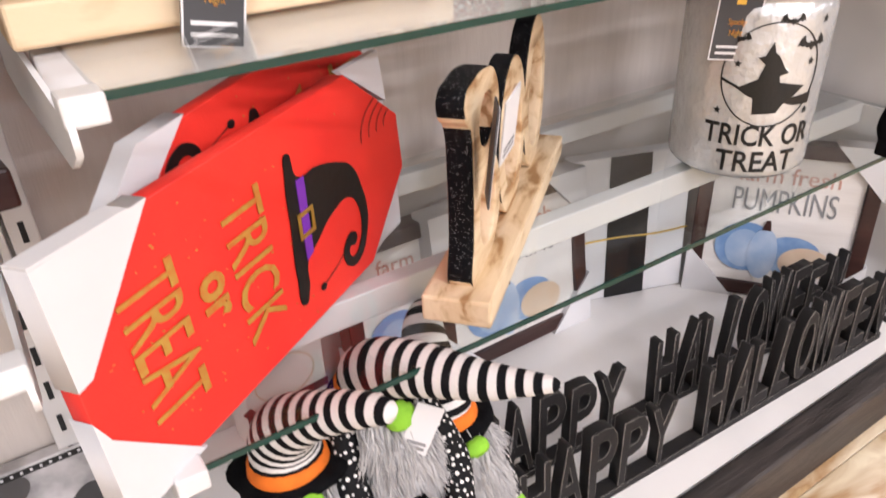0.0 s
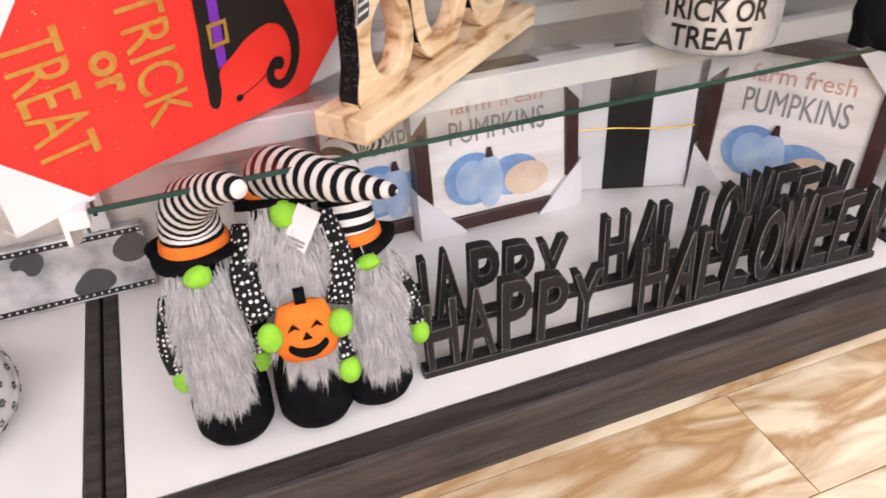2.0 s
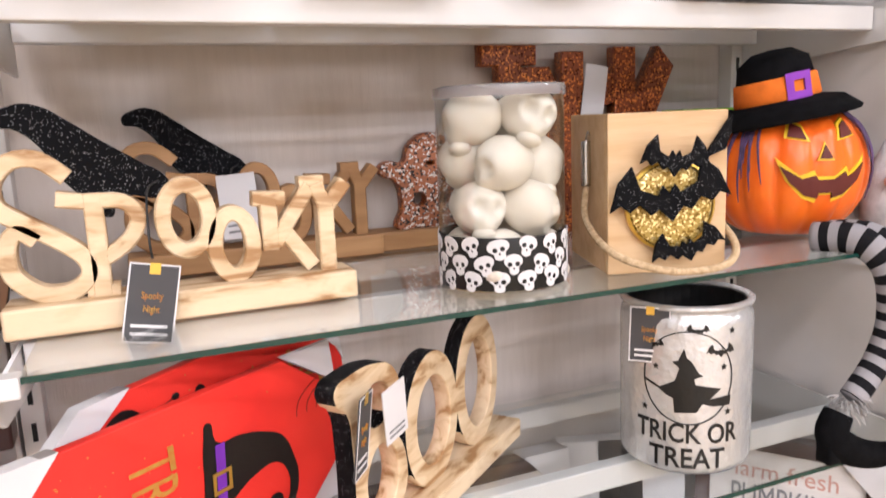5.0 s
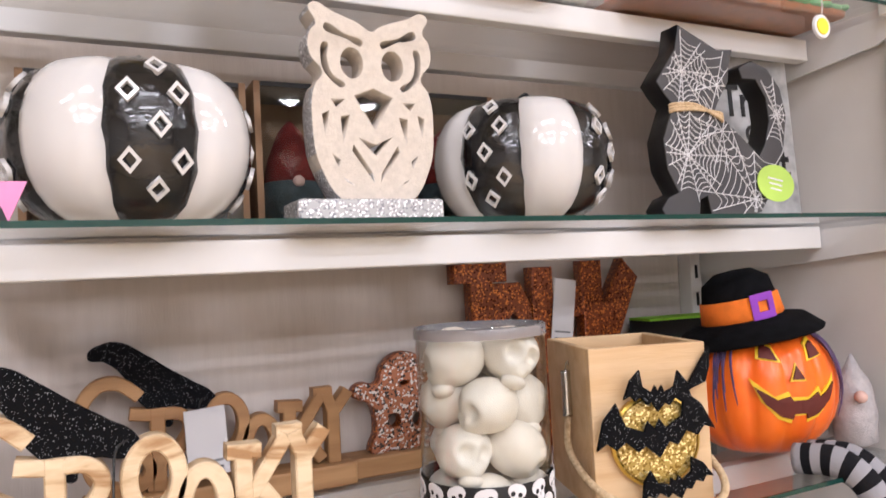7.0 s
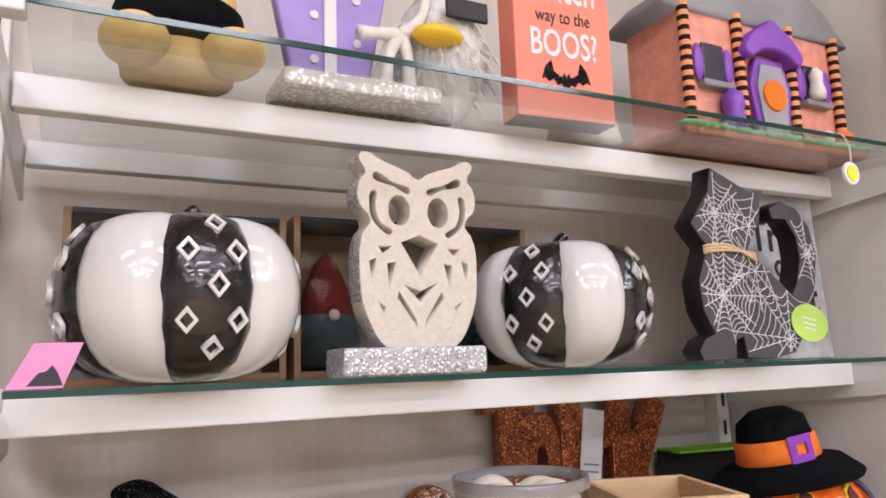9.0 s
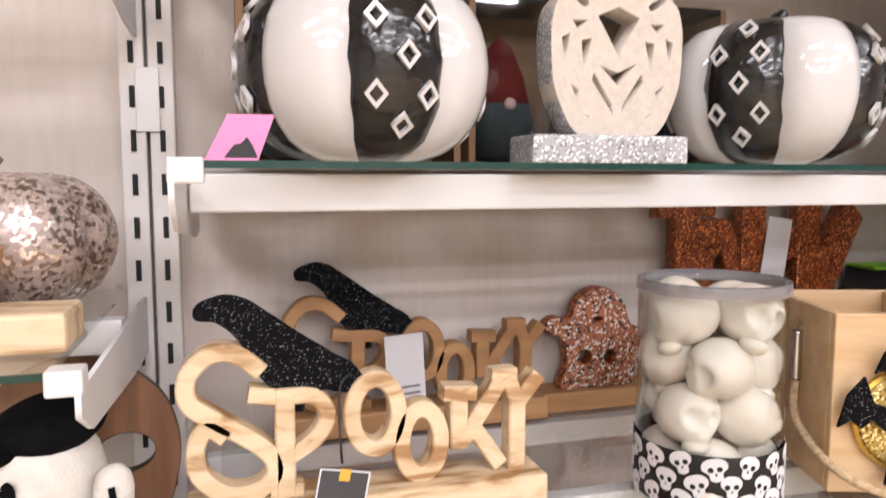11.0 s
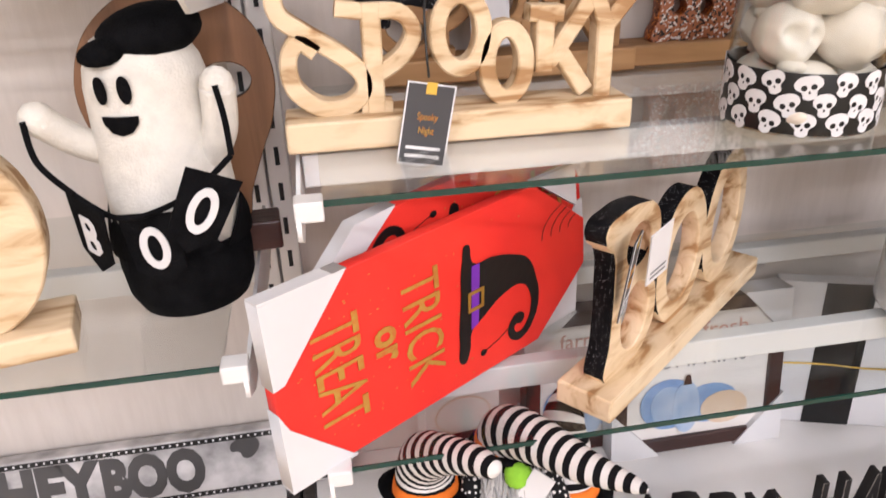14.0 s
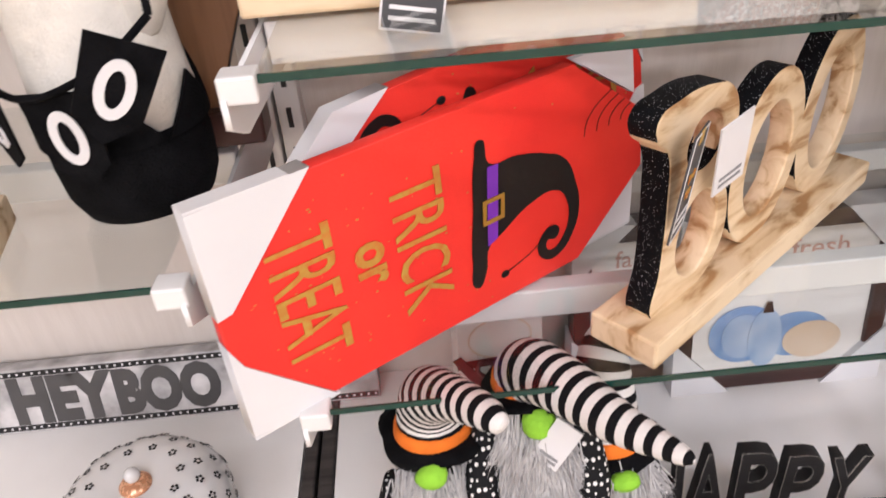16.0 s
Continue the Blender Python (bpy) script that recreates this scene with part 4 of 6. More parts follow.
SPOOKY = (
    ((0.0165, False, [(0.068, 0.148), (0.046, 0.166), (0.022, 0.166), (0.004, 0.147), (0.005, 0.124), (0.026, 0.107), (0.056, 0.087), (0.076, 0.068), (0.077, 0.050), (0.060, 0.037), (0.034, 0.038), (0.012, 0.058), (0.010, 0.085), (0.021, 0.100), (0.036, 0.090)]),),
    ((0.018, False, [(0.088, 0.132), (0.088, 0.028)]), (0.0155, False, [(0.056, 0.128), (0.082, 0.124), (0.114, 0.122), (0.127, 0.104), (0.116, 0.082), (0.092, 0.066)]), (0.013, False, [(0.074, 0.036), (0.104, 0.034)])),
    ((0.0160, True, ring(0.172, 0.100, 0.0225, 0.034)),),
    ((0.0165, True, ring(0.217, 0.068, 0.0195, 0.033)),),
    ((0.018, False, [(0.255, 0.110), (0.255, 0.058)]), (0.0155, False, [(0.239, 0.114), (0.273, 0.112)]), (0.0165, False, [(0.259, 0.064), (0.300, 0.124)]), (0.0165, False, [(0.270, 0.078), (0.299, 0.036)]), (0.0145, False, [(0.289, 0.127), (0.316, 0.127)])),
    ((0.018, False, [(0.316, 0.104), (0.316, 0.028)]), (0.0165, False, [(0.306, 0.126), (0.317, 0.098)]), (0.0165, False, [(0.340, 0.126), (0.317, 0.098)])),
)


def spooky(m, wood_mat, label):
    s = thing("spooky_sign", m, label, "sign", "spooky signs")
    part("base", box(0, -0.03, 0, 0.342, 0.03, 0.03, 0.003), wood_mat, s)
    for bars in SPOOKY:
        bm = bmesh.new()
        for k, (width, closed, pts) in enumerate(bars):
            bar(bm, pts, width, 0.0236 - 0.0008 * k, closed)
        part("letter", bm, wood_mat, s)
    crow = [(0.0, 0.202), (0.018, 0.216), (0.038, 0.215), (0.062, 0.2), (0.092, 0.178), (0.122, 0.158), (0.144, 0.142), (0.148, 0.126), (0.132, 0.124), (0.108, 0.128), (0.096, 0.122), (0.09, 0.108), (0.082, 0.116), (0.066, 0.132), (0.05, 0.152), (0.038, 0.178), (0.018, 0.196)]
    part("crow", moved(cutout([crow], 0.012, 0.0015), pose(0.012, -0.001, 0)), M_BLACKGLIT, s, "black glitter crow cut-out")
    part("tag_string", tube([(0.15, -0.006, 0.14), (0.138, -0.014, 0.13), (0.135, -0.033, 0.09), (0.136, -0.036, 0.066)], [0.0012] * 4, 6), M_BLACK, s, "black cord")
    return s


spooky(pose(0.0445, 0.148, MI + 0.0005), M_MANGO, "natural wooden SPOOKY sign with a black glitter crow")
hang_tag(pose(0.183, 0.108, MI + 0.062, -3, 12, 4), "slate hang tag with gold print on the SPOOKY sign", 0.047, 0.078)
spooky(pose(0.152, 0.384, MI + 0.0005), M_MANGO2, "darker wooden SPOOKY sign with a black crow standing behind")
hang_tag(pose(0.292, 0.345, MI + 0.13, 0, -3, 4), "white card tag on a wooden sign", 0.05, 0.085, dark=False)

# ---- ghost cookie sign ----
gc = thing("ghost_cookie_sign", pose(0.584, 0.399, MI + 0.0005), "sprinkled brown ghost cut-out on a wooden base", "decoration")
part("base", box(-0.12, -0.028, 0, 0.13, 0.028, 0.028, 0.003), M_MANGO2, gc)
part("ghost", moved(cutout([[(-0.052, 0.028), (-0.045, 0.06), (-0.052, 0.1), (-0.078, 0.118), (-0.068, 0.128), (-0.042, 0.126), (-0.03, 0.152), (0.0, 0.168), (0.035, 0.15), (0.05, 0.115), (0.07, 0.1), (0.06, 0.075), (0.05, 0.028), (0.02, 0.032), (0.0, 0.026), (-0.025, 0.032)], circle(-0.018, 0.072, 0.012, 0.013), circle(0.02, 0.070, 0.012, 0.013), circle(0.0, 0.125, 0.01, 0.006)], 0.024, 0.003), pose(0, 0, 0)), [M_MIXGLIT, M_ORANGEGLIT], gc, "ghost shape with mixed sprinkles")


# ---- tub of skulls ----
def skull_mesh():
    """A round braincase, brow, eye and nose hollows, cheeks and a narrower jaw; the face looks to -y."""
    bm = ball((0, 0, 0), (0.027, 0.0305, 0.0265), 40)
    for v in bm.verts:
        c = v.co
        front = min(1, max(0, -c.y - 0.006) / 0.012)
        low = min(1, max(0, -c.z - 0.002) / 0.012)
        c.x *= 1 - 0.30 * front * low
        c.z -= 0.006 * front * low
        for sx in (-1, 1):
            d = (Vector((sx * 0.0105, -0.0285, -0.002)) - c).length
            if d < 0.0095:
                c.y += 0.013 * (1 - (d / 0.0095) ** 2)
        d = (Vector((0, -0.030, -0.0125)) - c).length
        if d < 0.0055:
            c.y += 0.009 * (1 - d / 0.0055)
    ball((0, -0.016, -0.0275), (0.0125, 0.0115, 0.0075), 16, bm)
    return bm


tub = thing("skull_tub", pose(0.557, 0.102, MI + 0.0005) @ Matrix.Scale(1.035, 4), "clear plastic tub with a skull-print band", "tub")
wall_ = part("wall", lathe([(0.001, 0.001), (0.068, 0.001), (0.070, 0.004), (0.070, 0.208), (0.0715, 0.210), (0.0715, 0.214), (0.069, 0.214), (0.069, 0.004)], 48, caps=False), M_GLASS, tub, "clear plastic wall", smooth=True)
wall_.visible_shadow = False
part("lid_rim", lathe([(0.0718, 0.203), (0.0722, 0.207), (0.0718, 0.213), (0.0705, 0.215), (0.0705, 0.204)], 48, caps=False), mat("clear_rim", (0.5, 0.47, 0.48), 0.1, trans=0.6), tub, "clear plastic rim", smooth=True)
part("band", lathe([(0.0708, 0.004), (0.0712, 0.005), (0.0712, 0.059), (0.0708, 0.06)], 56, caps=False), M_BLACK, tub, "black printed band", smooth=True)
rnd = random.Random(11)
for row in range(3):
    for k in range(15):
        a = 2 * math.pi * (k + 0.5 * (row % 2)) / 15
        z = 0.013 + row * 0.018 + rnd.uniform(-0.002, 0.002)
        w = 0.0105 * rnd.uniform(0.85, 1.1)
        sk = cutout([[(-w, 0.002), (-w * 0.9, 0.008), (0, 0.0115), (w * 0.9, 0.008), (w, 0.002), (w * 0.55, -0.003), (w * 0.45, -0.0085), (-w * 0.45, -0.0085), (-w * 0.55, -0.003)], circle(-0.004, 0.001, 0.0026), circle(0.004, 0.001, 0.0026), circle(0, -0.0035, 0.001, 0.0014)], 0.0006)
        part("printed_skull", bend(fine(moved(sk, pose(0, -0.0005, 0) @ pose(0, 0, 0, 0, rnd.uniform(-25, 25), 0)), 0.008), 0.0712, a, z), M_PAPER, tub)
sk = link("skull", skull_mesh(), M_SKULL, smooth=True, m=pose(0, 0, 0))
tagged(sk, "small bone-coloured toy skull in the clear tub", "skull", "skulls in the tub")
first = True
for layer in range(4):
    for k in range(4):
        a = 2 * math.pi * (k + 0.5 * layer) / 4 + 0.2 - 2.2 + rnd.uniform(-0.12, 0.12)
        q = pose(0.557 + 0.0395 * math.cos(a), 0.102 + 0.0395 * math.sin(a), MI + 0.036 + layer * 0.0515 + rnd.uniform(-0.004, 0.004), rnd.uniform(-30, 30), rnd.uniform(-25, 25), math.degrees(a) + 90 + rnd.uniform(-80, 80)) @ Matrix.Scale(1.06, 4)
        if first:
            sk.matrix_basis, first = q, False
        else:
            copy_thing(sk, q)

# ---- copper glitter letters at the back ----
tk = thing("trick_letters", pose(0.668, 0.395, MI + 0.0005, 0, 0, -2), "copper glitter block letters against the wall", "letters")
BLOCK = {
    "T": [[None, (0.028, 0), (0.064, 0), (0.064, 0.268), (0.09, 0.268), (0.09, 0.304), (0, 0.304), (0, 0.268), (0.028, 0.268)]],
    "R": [[None, (0, 0), (0.03, 0), (0.03, 0.1), (0.05, 0), (0.082, 0), (0.058, 0.115), (0.074, 0.15), (0.074, 0.225), (0.055, 0.262), (0, 0.262)], circle(0.042, 0.186, 0.012, 0.03)],
    "I": [[None, (0, 0), (0.036, 0), (0.036, 0.285), (0, 0.285)]],
    "C": [[None, (0.07, 0), (0.07, 0.04), (0.034, 0.05), (0.034, 0.2), (0.07, 0.21), (0.07, 0.25), (0.02, 0.25), (0, 0.2), (0, 0.05), (0.02, 0)]],
    "K": [[None, (0, 0), (0.036, 0), (0.036, 0.1), (0.072, 0), (0.116, 0), (0.066, 0.16), (0.112, 0.262), (0.084, 0.292), (0.036, 0.205), (0.036, 0.292), (0, 0.292)]],
}
for ch, x in (("T", 0.006), ("R", 0.066), ("I", 0.145), ("C", 0.184), ("K", 0.243)):
    part("letter", moved(cutout(BLOCK[ch], 0.026 if ch in "TIK" else 0.022, 0.002, smooth=True), pose(x, 0, 0)), M_ORANGEGLIT, tk)
hang_tag(pose(0.873, 0.372, MI + 0.265, 0, 8, 0), "white price tag on glitter letters", 0.042, 0.11, dark=False)

# ---- wooden crate with bat medallion ----
cr = thing("wooden_crate", pose(0.673, 0.06, MI + 0.0005, 0, 0, -18), "open pine crate with a glitter bat medallion and rope handle", "crate")
part("front", box(0, 0, 0, 0.142, 0.01, 0.187, 0.0015), M_PALE, cr)
part("back", box(0, 0.155, 0, 0.142, 0.165, 0.187, 0.0015), M_PALE, cr)
for x in (0.0, 0.132):
    part("side", box(x, 0.0102, 0, x + 0.01, 0.1548, 0.187, 0.0015), M_PALE, cr)
part("bottom", box(0.0102, 0.0102, 0, 0.1318, 0.1548, 0.01), M_PALE, cr)
part("medallion", moved(lathe([(0.001, 0.012), (0.045, 0.012), (0.053, 0.010), (0.056, 0.006), (0.056, 0.0)], 40), pose(0.072, -0.0002, 0.08, 90) @ Matrix.Scale(0.9, 4)), M_GOLDGLIT, cr, "gold glitter disc")
part("disc_rim", moved(lathe([(0.0555, 0.0), (0.059, 0.002), (0.059, 0.008), (0.0555, 0.0105)], 44, caps=False), pose(0.072, -0.0002, 0.08, 90) @ Matrix.Scale(0.9, 4)), M_GOLDFOIL, cr, "gold bead rim")
for x, z, w, h, ry in ((0.068, 0.08, 0.138, 0.052, -6), (0.072, 0.126, 0.078, 0.034, 4), (0.09, 0.026, 0.085, 0.03, -14)):
    part("bat", moved(cutout([bat_outline(w, h)], 0.006, 0.001, smooth=True), pose(x, -0.0185, z, 0, ry, 0)), M_BLACKGLIT, cr, "black glitter bat")
part("wing", moved(cutout([[None, (0, 0), (0.02, 0.03), (0.035, 0.052), (0.034, 0.03), (0.028, 0.012), (0.012, 0.006)]], 0.005), pose(0.108, -0.006, 0.130)), M_BLACKGLIT, cr, "black glitter wing")
part("rope_handle", tube([(-0.006, 0.07, 0.098), (-0.012, 0.05, 0.06), (0.0, -0.012, 0.03), (0.045, -0.036, 0.012), (0.09, -0.040, 0.008), (0.132, -0.032, 0.014), (0.15, -0.008, 0.032), (0.152, 0.05, 0.06), (0.148, 0.07, 0.098)], [0.0045] * 9, 10), M_ROPE, cr, "twisted jute rope", smooth=True)
for x in (-0.006, 0.148):
    f = part("ferrule", tube([(x, 0.07, 0.155), (x, 0.07, 0.13), (x, 0.07, 0.1)], [0.006] * 3, 14), M_STEEL, cr, "steel rope ferrule", smooth=True)
    part("hook", tube([(x, 0.07, 0.156), (x * 0.6, 0.068, 0.166), (x * 0.2 + (0.0 if x < 0 else 0.118), 0.07, 0.162)], [0.0012] * 3, 6), M_STEEL, f)


# ---- pumpkin-headed witch figure with dangling legs ----
def ribbed(r, h, ribs, depth, top_dip=0.14, seg=None, n=14, squeeze=0.0):
    prof = []
    for k in range(n + 1):
        t = math.pi * k / n
        rr = r * math.sin(t) ** (0.75)
        z = h / 2 - h / 2 * math.cos(t)
        if k > n * 0.72:
            z -= h * top_dip * ((k / n - 0.72) / 0.28) ** 2
        if k < n * 0.15:
            z += h * 0.04 * (1 - k / (n * 0.15))
        prof.append((max(rr, 0.0012), z))
    return lathe(prof, seg or ribs * 8, lambda a, q, z: 1 - depth * (1 - abs(math.cos(ribs * a / 2)) ** 0.7) * (q > 0.004))


jack = thing("witch_pumpkin_figure", pose(1.045, 0.155, MI) @ Matrix.Diagonal((0.94, 0.94, 1.03, 1)), "orange jack-o-lantern figure with witch hat and striped legs", "halloween figure")
pk = part("pumpkin", moved(ribbed(0.118, 0.19, 14, 0.06), pose(0, 0, 0.0)), M_PLASTIC, jack, "glossy orange plastic pumpkin", smooth=True)
fa = radians(-109)
M_HOLLOW = mat("hollow_dark", (0.10, 0.012, 0.008), 0.6)


def on_face(name, sp, material, depth=0.004, lift=0.0, label=""):
    bm = fine(cutout([sp], depth), 0.012)
    for v in bm.verts:
        z = v.co.z
        rad = 0.118 * max(0.2, math.sin(math.acos(max(-1, min(1, 1 - z / 0.095))))) ** 0.75 * 0.985 + lift
        a = fa + v.co.x / 0.112
        q = rad - v.co.y
        v.co = (q * math.cos(a), q * math.sin(a), z)
    return part(name, bm, material, pk, label)


# Glow in the openings is painted as yellow shapes, the hollow as dark red.
for k, (dark, lift, grow) in enumerate(((False, 0.0005, 1.0), (True, 0.003, 0.72))):
    mt = M_HOLLOW if dark else M_YELLOWGLOW
    for sx in (-1, 1):
        cx, cz = sx * 0.038, 0.148
        on_face("eye_opening", [None] + [(cx + (x - cx) * grow, cz + (z - cz) * grow) for x, z in ((sx * 0.020, 0.136), (sx * 0.056, 0.142), (sx * 0.052, 0.166), (sx * 0.030, 0.158))], mt, 0.003, lift)
    on_face("nose_opening", [None] + [(x * grow, 0.122 + (z - 0.122) * grow) for x, z in ((-0.012, 0.112), (0.012, 0.112), (0.0, 0.136))], mt, 0.003, lift)
    on_face("mouth_opening", [None] + [(x * (0.9 if dark else 1), 0.078 + (z - 0.078) * grow) for x, z in ((-0.066, 0.118), (-0.052, 0.088), (-0.03, 0.064), (-0.012, 0.058), (-0.010, 0.068), (0.010, 0.068), (0.012, 0.058), (0.03, 0.064), (0.054, 0.088), (0.068, 0.118), (0.05, 0.104), (0.034, 0.094), (0.03, 0.104), (0.012, 0.092), (-0.012, 0.092), (-0.016, 0.1), (-0.034, 0.094), (-0.05, 0.106))], mt, 0.003, lift)
hat = part("hat", moved(lathe([(0.02, 0.0), (0.09, -0.010), (0.112, -0.024), (0.114, -0.020), (0.09, -0.002), (0.060, 0.004), (0.056, 0.03), (0.05, 0.058), (0.028, 0.072), (0.001, 0.074)], 44, lambda a, r, z: 1 + 0.05 * math.sin(3 * a) * (r > 0.09)), pose(-0.016, 0.0, 0.186, -5, -8, 0)), M_BLACKFELT, jack, "black felt witch hat", smooth=True)
part("hat_band", moved(lathe([(0.0605, 0.004), (0.0620, 0.006), (0.0585, 0.034), (0.0565, 0.035)], 36, caps=False), pose(-0.016, 0.0, 0.186, -5, -8, 0)), M_ORANGE, hat, "orange felt hat band", smooth=True)
bk = bend(fine(moved(cutout([[None, (-0.018, 0), (0.018, 0), (0.018, 0.036), (-0.018, 0.036)], [None, (-0.008, 0.011), (0.008, 0.011), (0.008, 0.026), (-0.008, 0.026)]], 0.003), pose(0, -0.002, 0)), 0.01), 0.0605, radians(-106), 0.002)
part("hat_buckle", moved(bk, pose(-0.016, 0.0, 0.186, -5, -8, 0)), mat("purple_felt", (0.28, 0.06, 0.50), 0.85), hat, "purple felt buckle")
rnd = random.Random(5)
M_HAIR = mat("purple_raffia", (0.09, 0.05, 0.14), 0.7, color2=(0.04, 0.03, 0.06), scale=60)
for k in range(46):
    a = fa + rnd.choice((-1, 1)) * rnd.uniform(0.75, 1.9)
    top, L = 0.175, rnd.uniform(0.05, 0.12)
    pts = []
    for t in (0, 0.35, 0.7, 1.0):
        z = top - L * t
        rad = 0.118 * max(0.2, math.sin(math.acos(max(-1, min(1, 1 - z / 0.095))))) ** 0.75 + 0.004
        pts.append((rad * math.cos(a + 0.12 * t * math.sin(k)), rad * math.sin(a + 0.12 * t * math.sin(k)), z))
    part("hair_strand", tube(pts, [0.0022, 0.002, 0.0016, 0.0006], 5), M_HAIR, jack)
O = Vector((1.045, 0.155, MI))
LEGS = Vector((-0.028, 0.0, 0.0))


def on_figure(p):
    q = Vector(p) + LEGS - O
    return Vector((q.x / 0.94, q.y / 0.94, q.z / 1.03))


for pts, ank, boot in (
        ([(1.03, 0.06, MI + 0.014), (1.05, 0.01, MI + 0.014), (1.065, -0.022, MI - 0.02), (1.072, -0.026, 0.655), (1.056, -0.022, 0.60), (1.02, -0.018, 0.555)], (1.016, -0.018, 0.548), [(1.0, -0.016, 0.540), (0.99, -0.016, 0.512), (1.015, -0.018, 0.488), (1.06, -0.024, 0.472), (1.10, -0.03, 0.474), (1.125, -0.034, 0.482)]),
        ([(1.06, 0.06, MI + 0.014), (1.075, 0.01, MI + 0.014), (1.09, -0.024, MI - 0.02), (1.098, -0.03, 0.66), (1.078, -0.036, 0.60), (1.098, -0.044, 0.555)], (1.1, -0.046, 0.548), [(1.094, -0.046, 0.545), (1.096, -0.05, 0.520), (1.12, -0.06, 0.513), (1.15, -0.072, 0.517), (1.178, -0.082, 0.528), (1.19, -0.088, 0.545)])):
    leg = part("leg", tube([on_figure(p) for p in pts], [0.0195, 0.02, 0.019, 0.018, 0.0175, 0.017], 16), M_STRIPE_GREY, jack, "grey and black striped knit leg", smooth=True)
    bm = tube([on_figure(p) for p in boot], [0.0185, 0.022, 0.021, 0.0175, 0.0115, 0.0045], 16)
    h0 = on_figure(boot[1])
    box(h0.x - 0.016, h0.y - 0.012, h0.z - 0.036, h0.x + 0.006, h0.y + 0.012, h0.z - 0.004, 0.003, bm)
    part("boot", bm, M_BLACKFELT, leg, "black felt witch boot", smooth=True)
    bm, c = bmesh.new(), on_figure(ank)
    fur(bm, rnd, 260, lambda r: ((lambda a: (c + Vector((0.015 * math.cos(a), 0.015 * math.sin(a), r.uniform(-0.008, 0.012))), Vector((math.cos(a), math.sin(a), -0.4))))(r.uniform(0, 6.28))), 0.016, 0)
    part("cuff", bm, M_FURLIGHT, leg, "grey fur cuff")

# boxed gnome plush behind the figure
bx = thing("gift_box", pose(1.115, 0.36, MI + 0.0005, 0, 0, -8), "black open gift box with a lime edge", "box")
part("back_panel", box(-0.09, 0.03, 0, 0.075, 0.034, 0.185), M_BLACK, bx)
part("bottom_panel", box(-0.09, -0.03, 0, 0.075, 0.0298, 0.003), M_BLACK, bx)
part("top_edge", box(-0.09, -0.03, 0.185, 0.075, 0.034, 0.189), M_GREEN, bx, "lime green edge")
M_PLUSHGREY = mat("grey_plush", (0.45, 0.43, 0.44), 0.95, var=0.1, scale=80, bump=0.5, bump_scale=300)
M_SKIN = mat("pink_plush", (0.70, 0.48, 0.42), 0.9)
for x, y, s in ((1.166, 0.085, 0.8), (1.168, 0.15, 0.78)):
    bm = lathe([(0.01, 0), (0.036 * s, 0.01), (0.038 * s, 0.05), (0.032 * s, 0.085), (0.026 * s, 0.1), (0.012, 0.14 * s), (0.002, 0.168 * s)], 20)
    n0 = len(bm.faces)
    ball((0, -0.036, 0.078), (0.009, 0.008, 0.009), 10, bm)
    bm.faces.ensure_lookup_table()
    for f in bm.faces[n0:]:
        f.material_index = 1
    q = link("small_plush_gnome", bm, [M_PLUSHGREY, M_SKIN], smooth=True, m=pose(x, y, MI + 0.0005, 0, 0, -40))
    tagged(q, "small grey plush gnome standing beside the pumpkin figure", "plush gnome", "small plush gnomes")


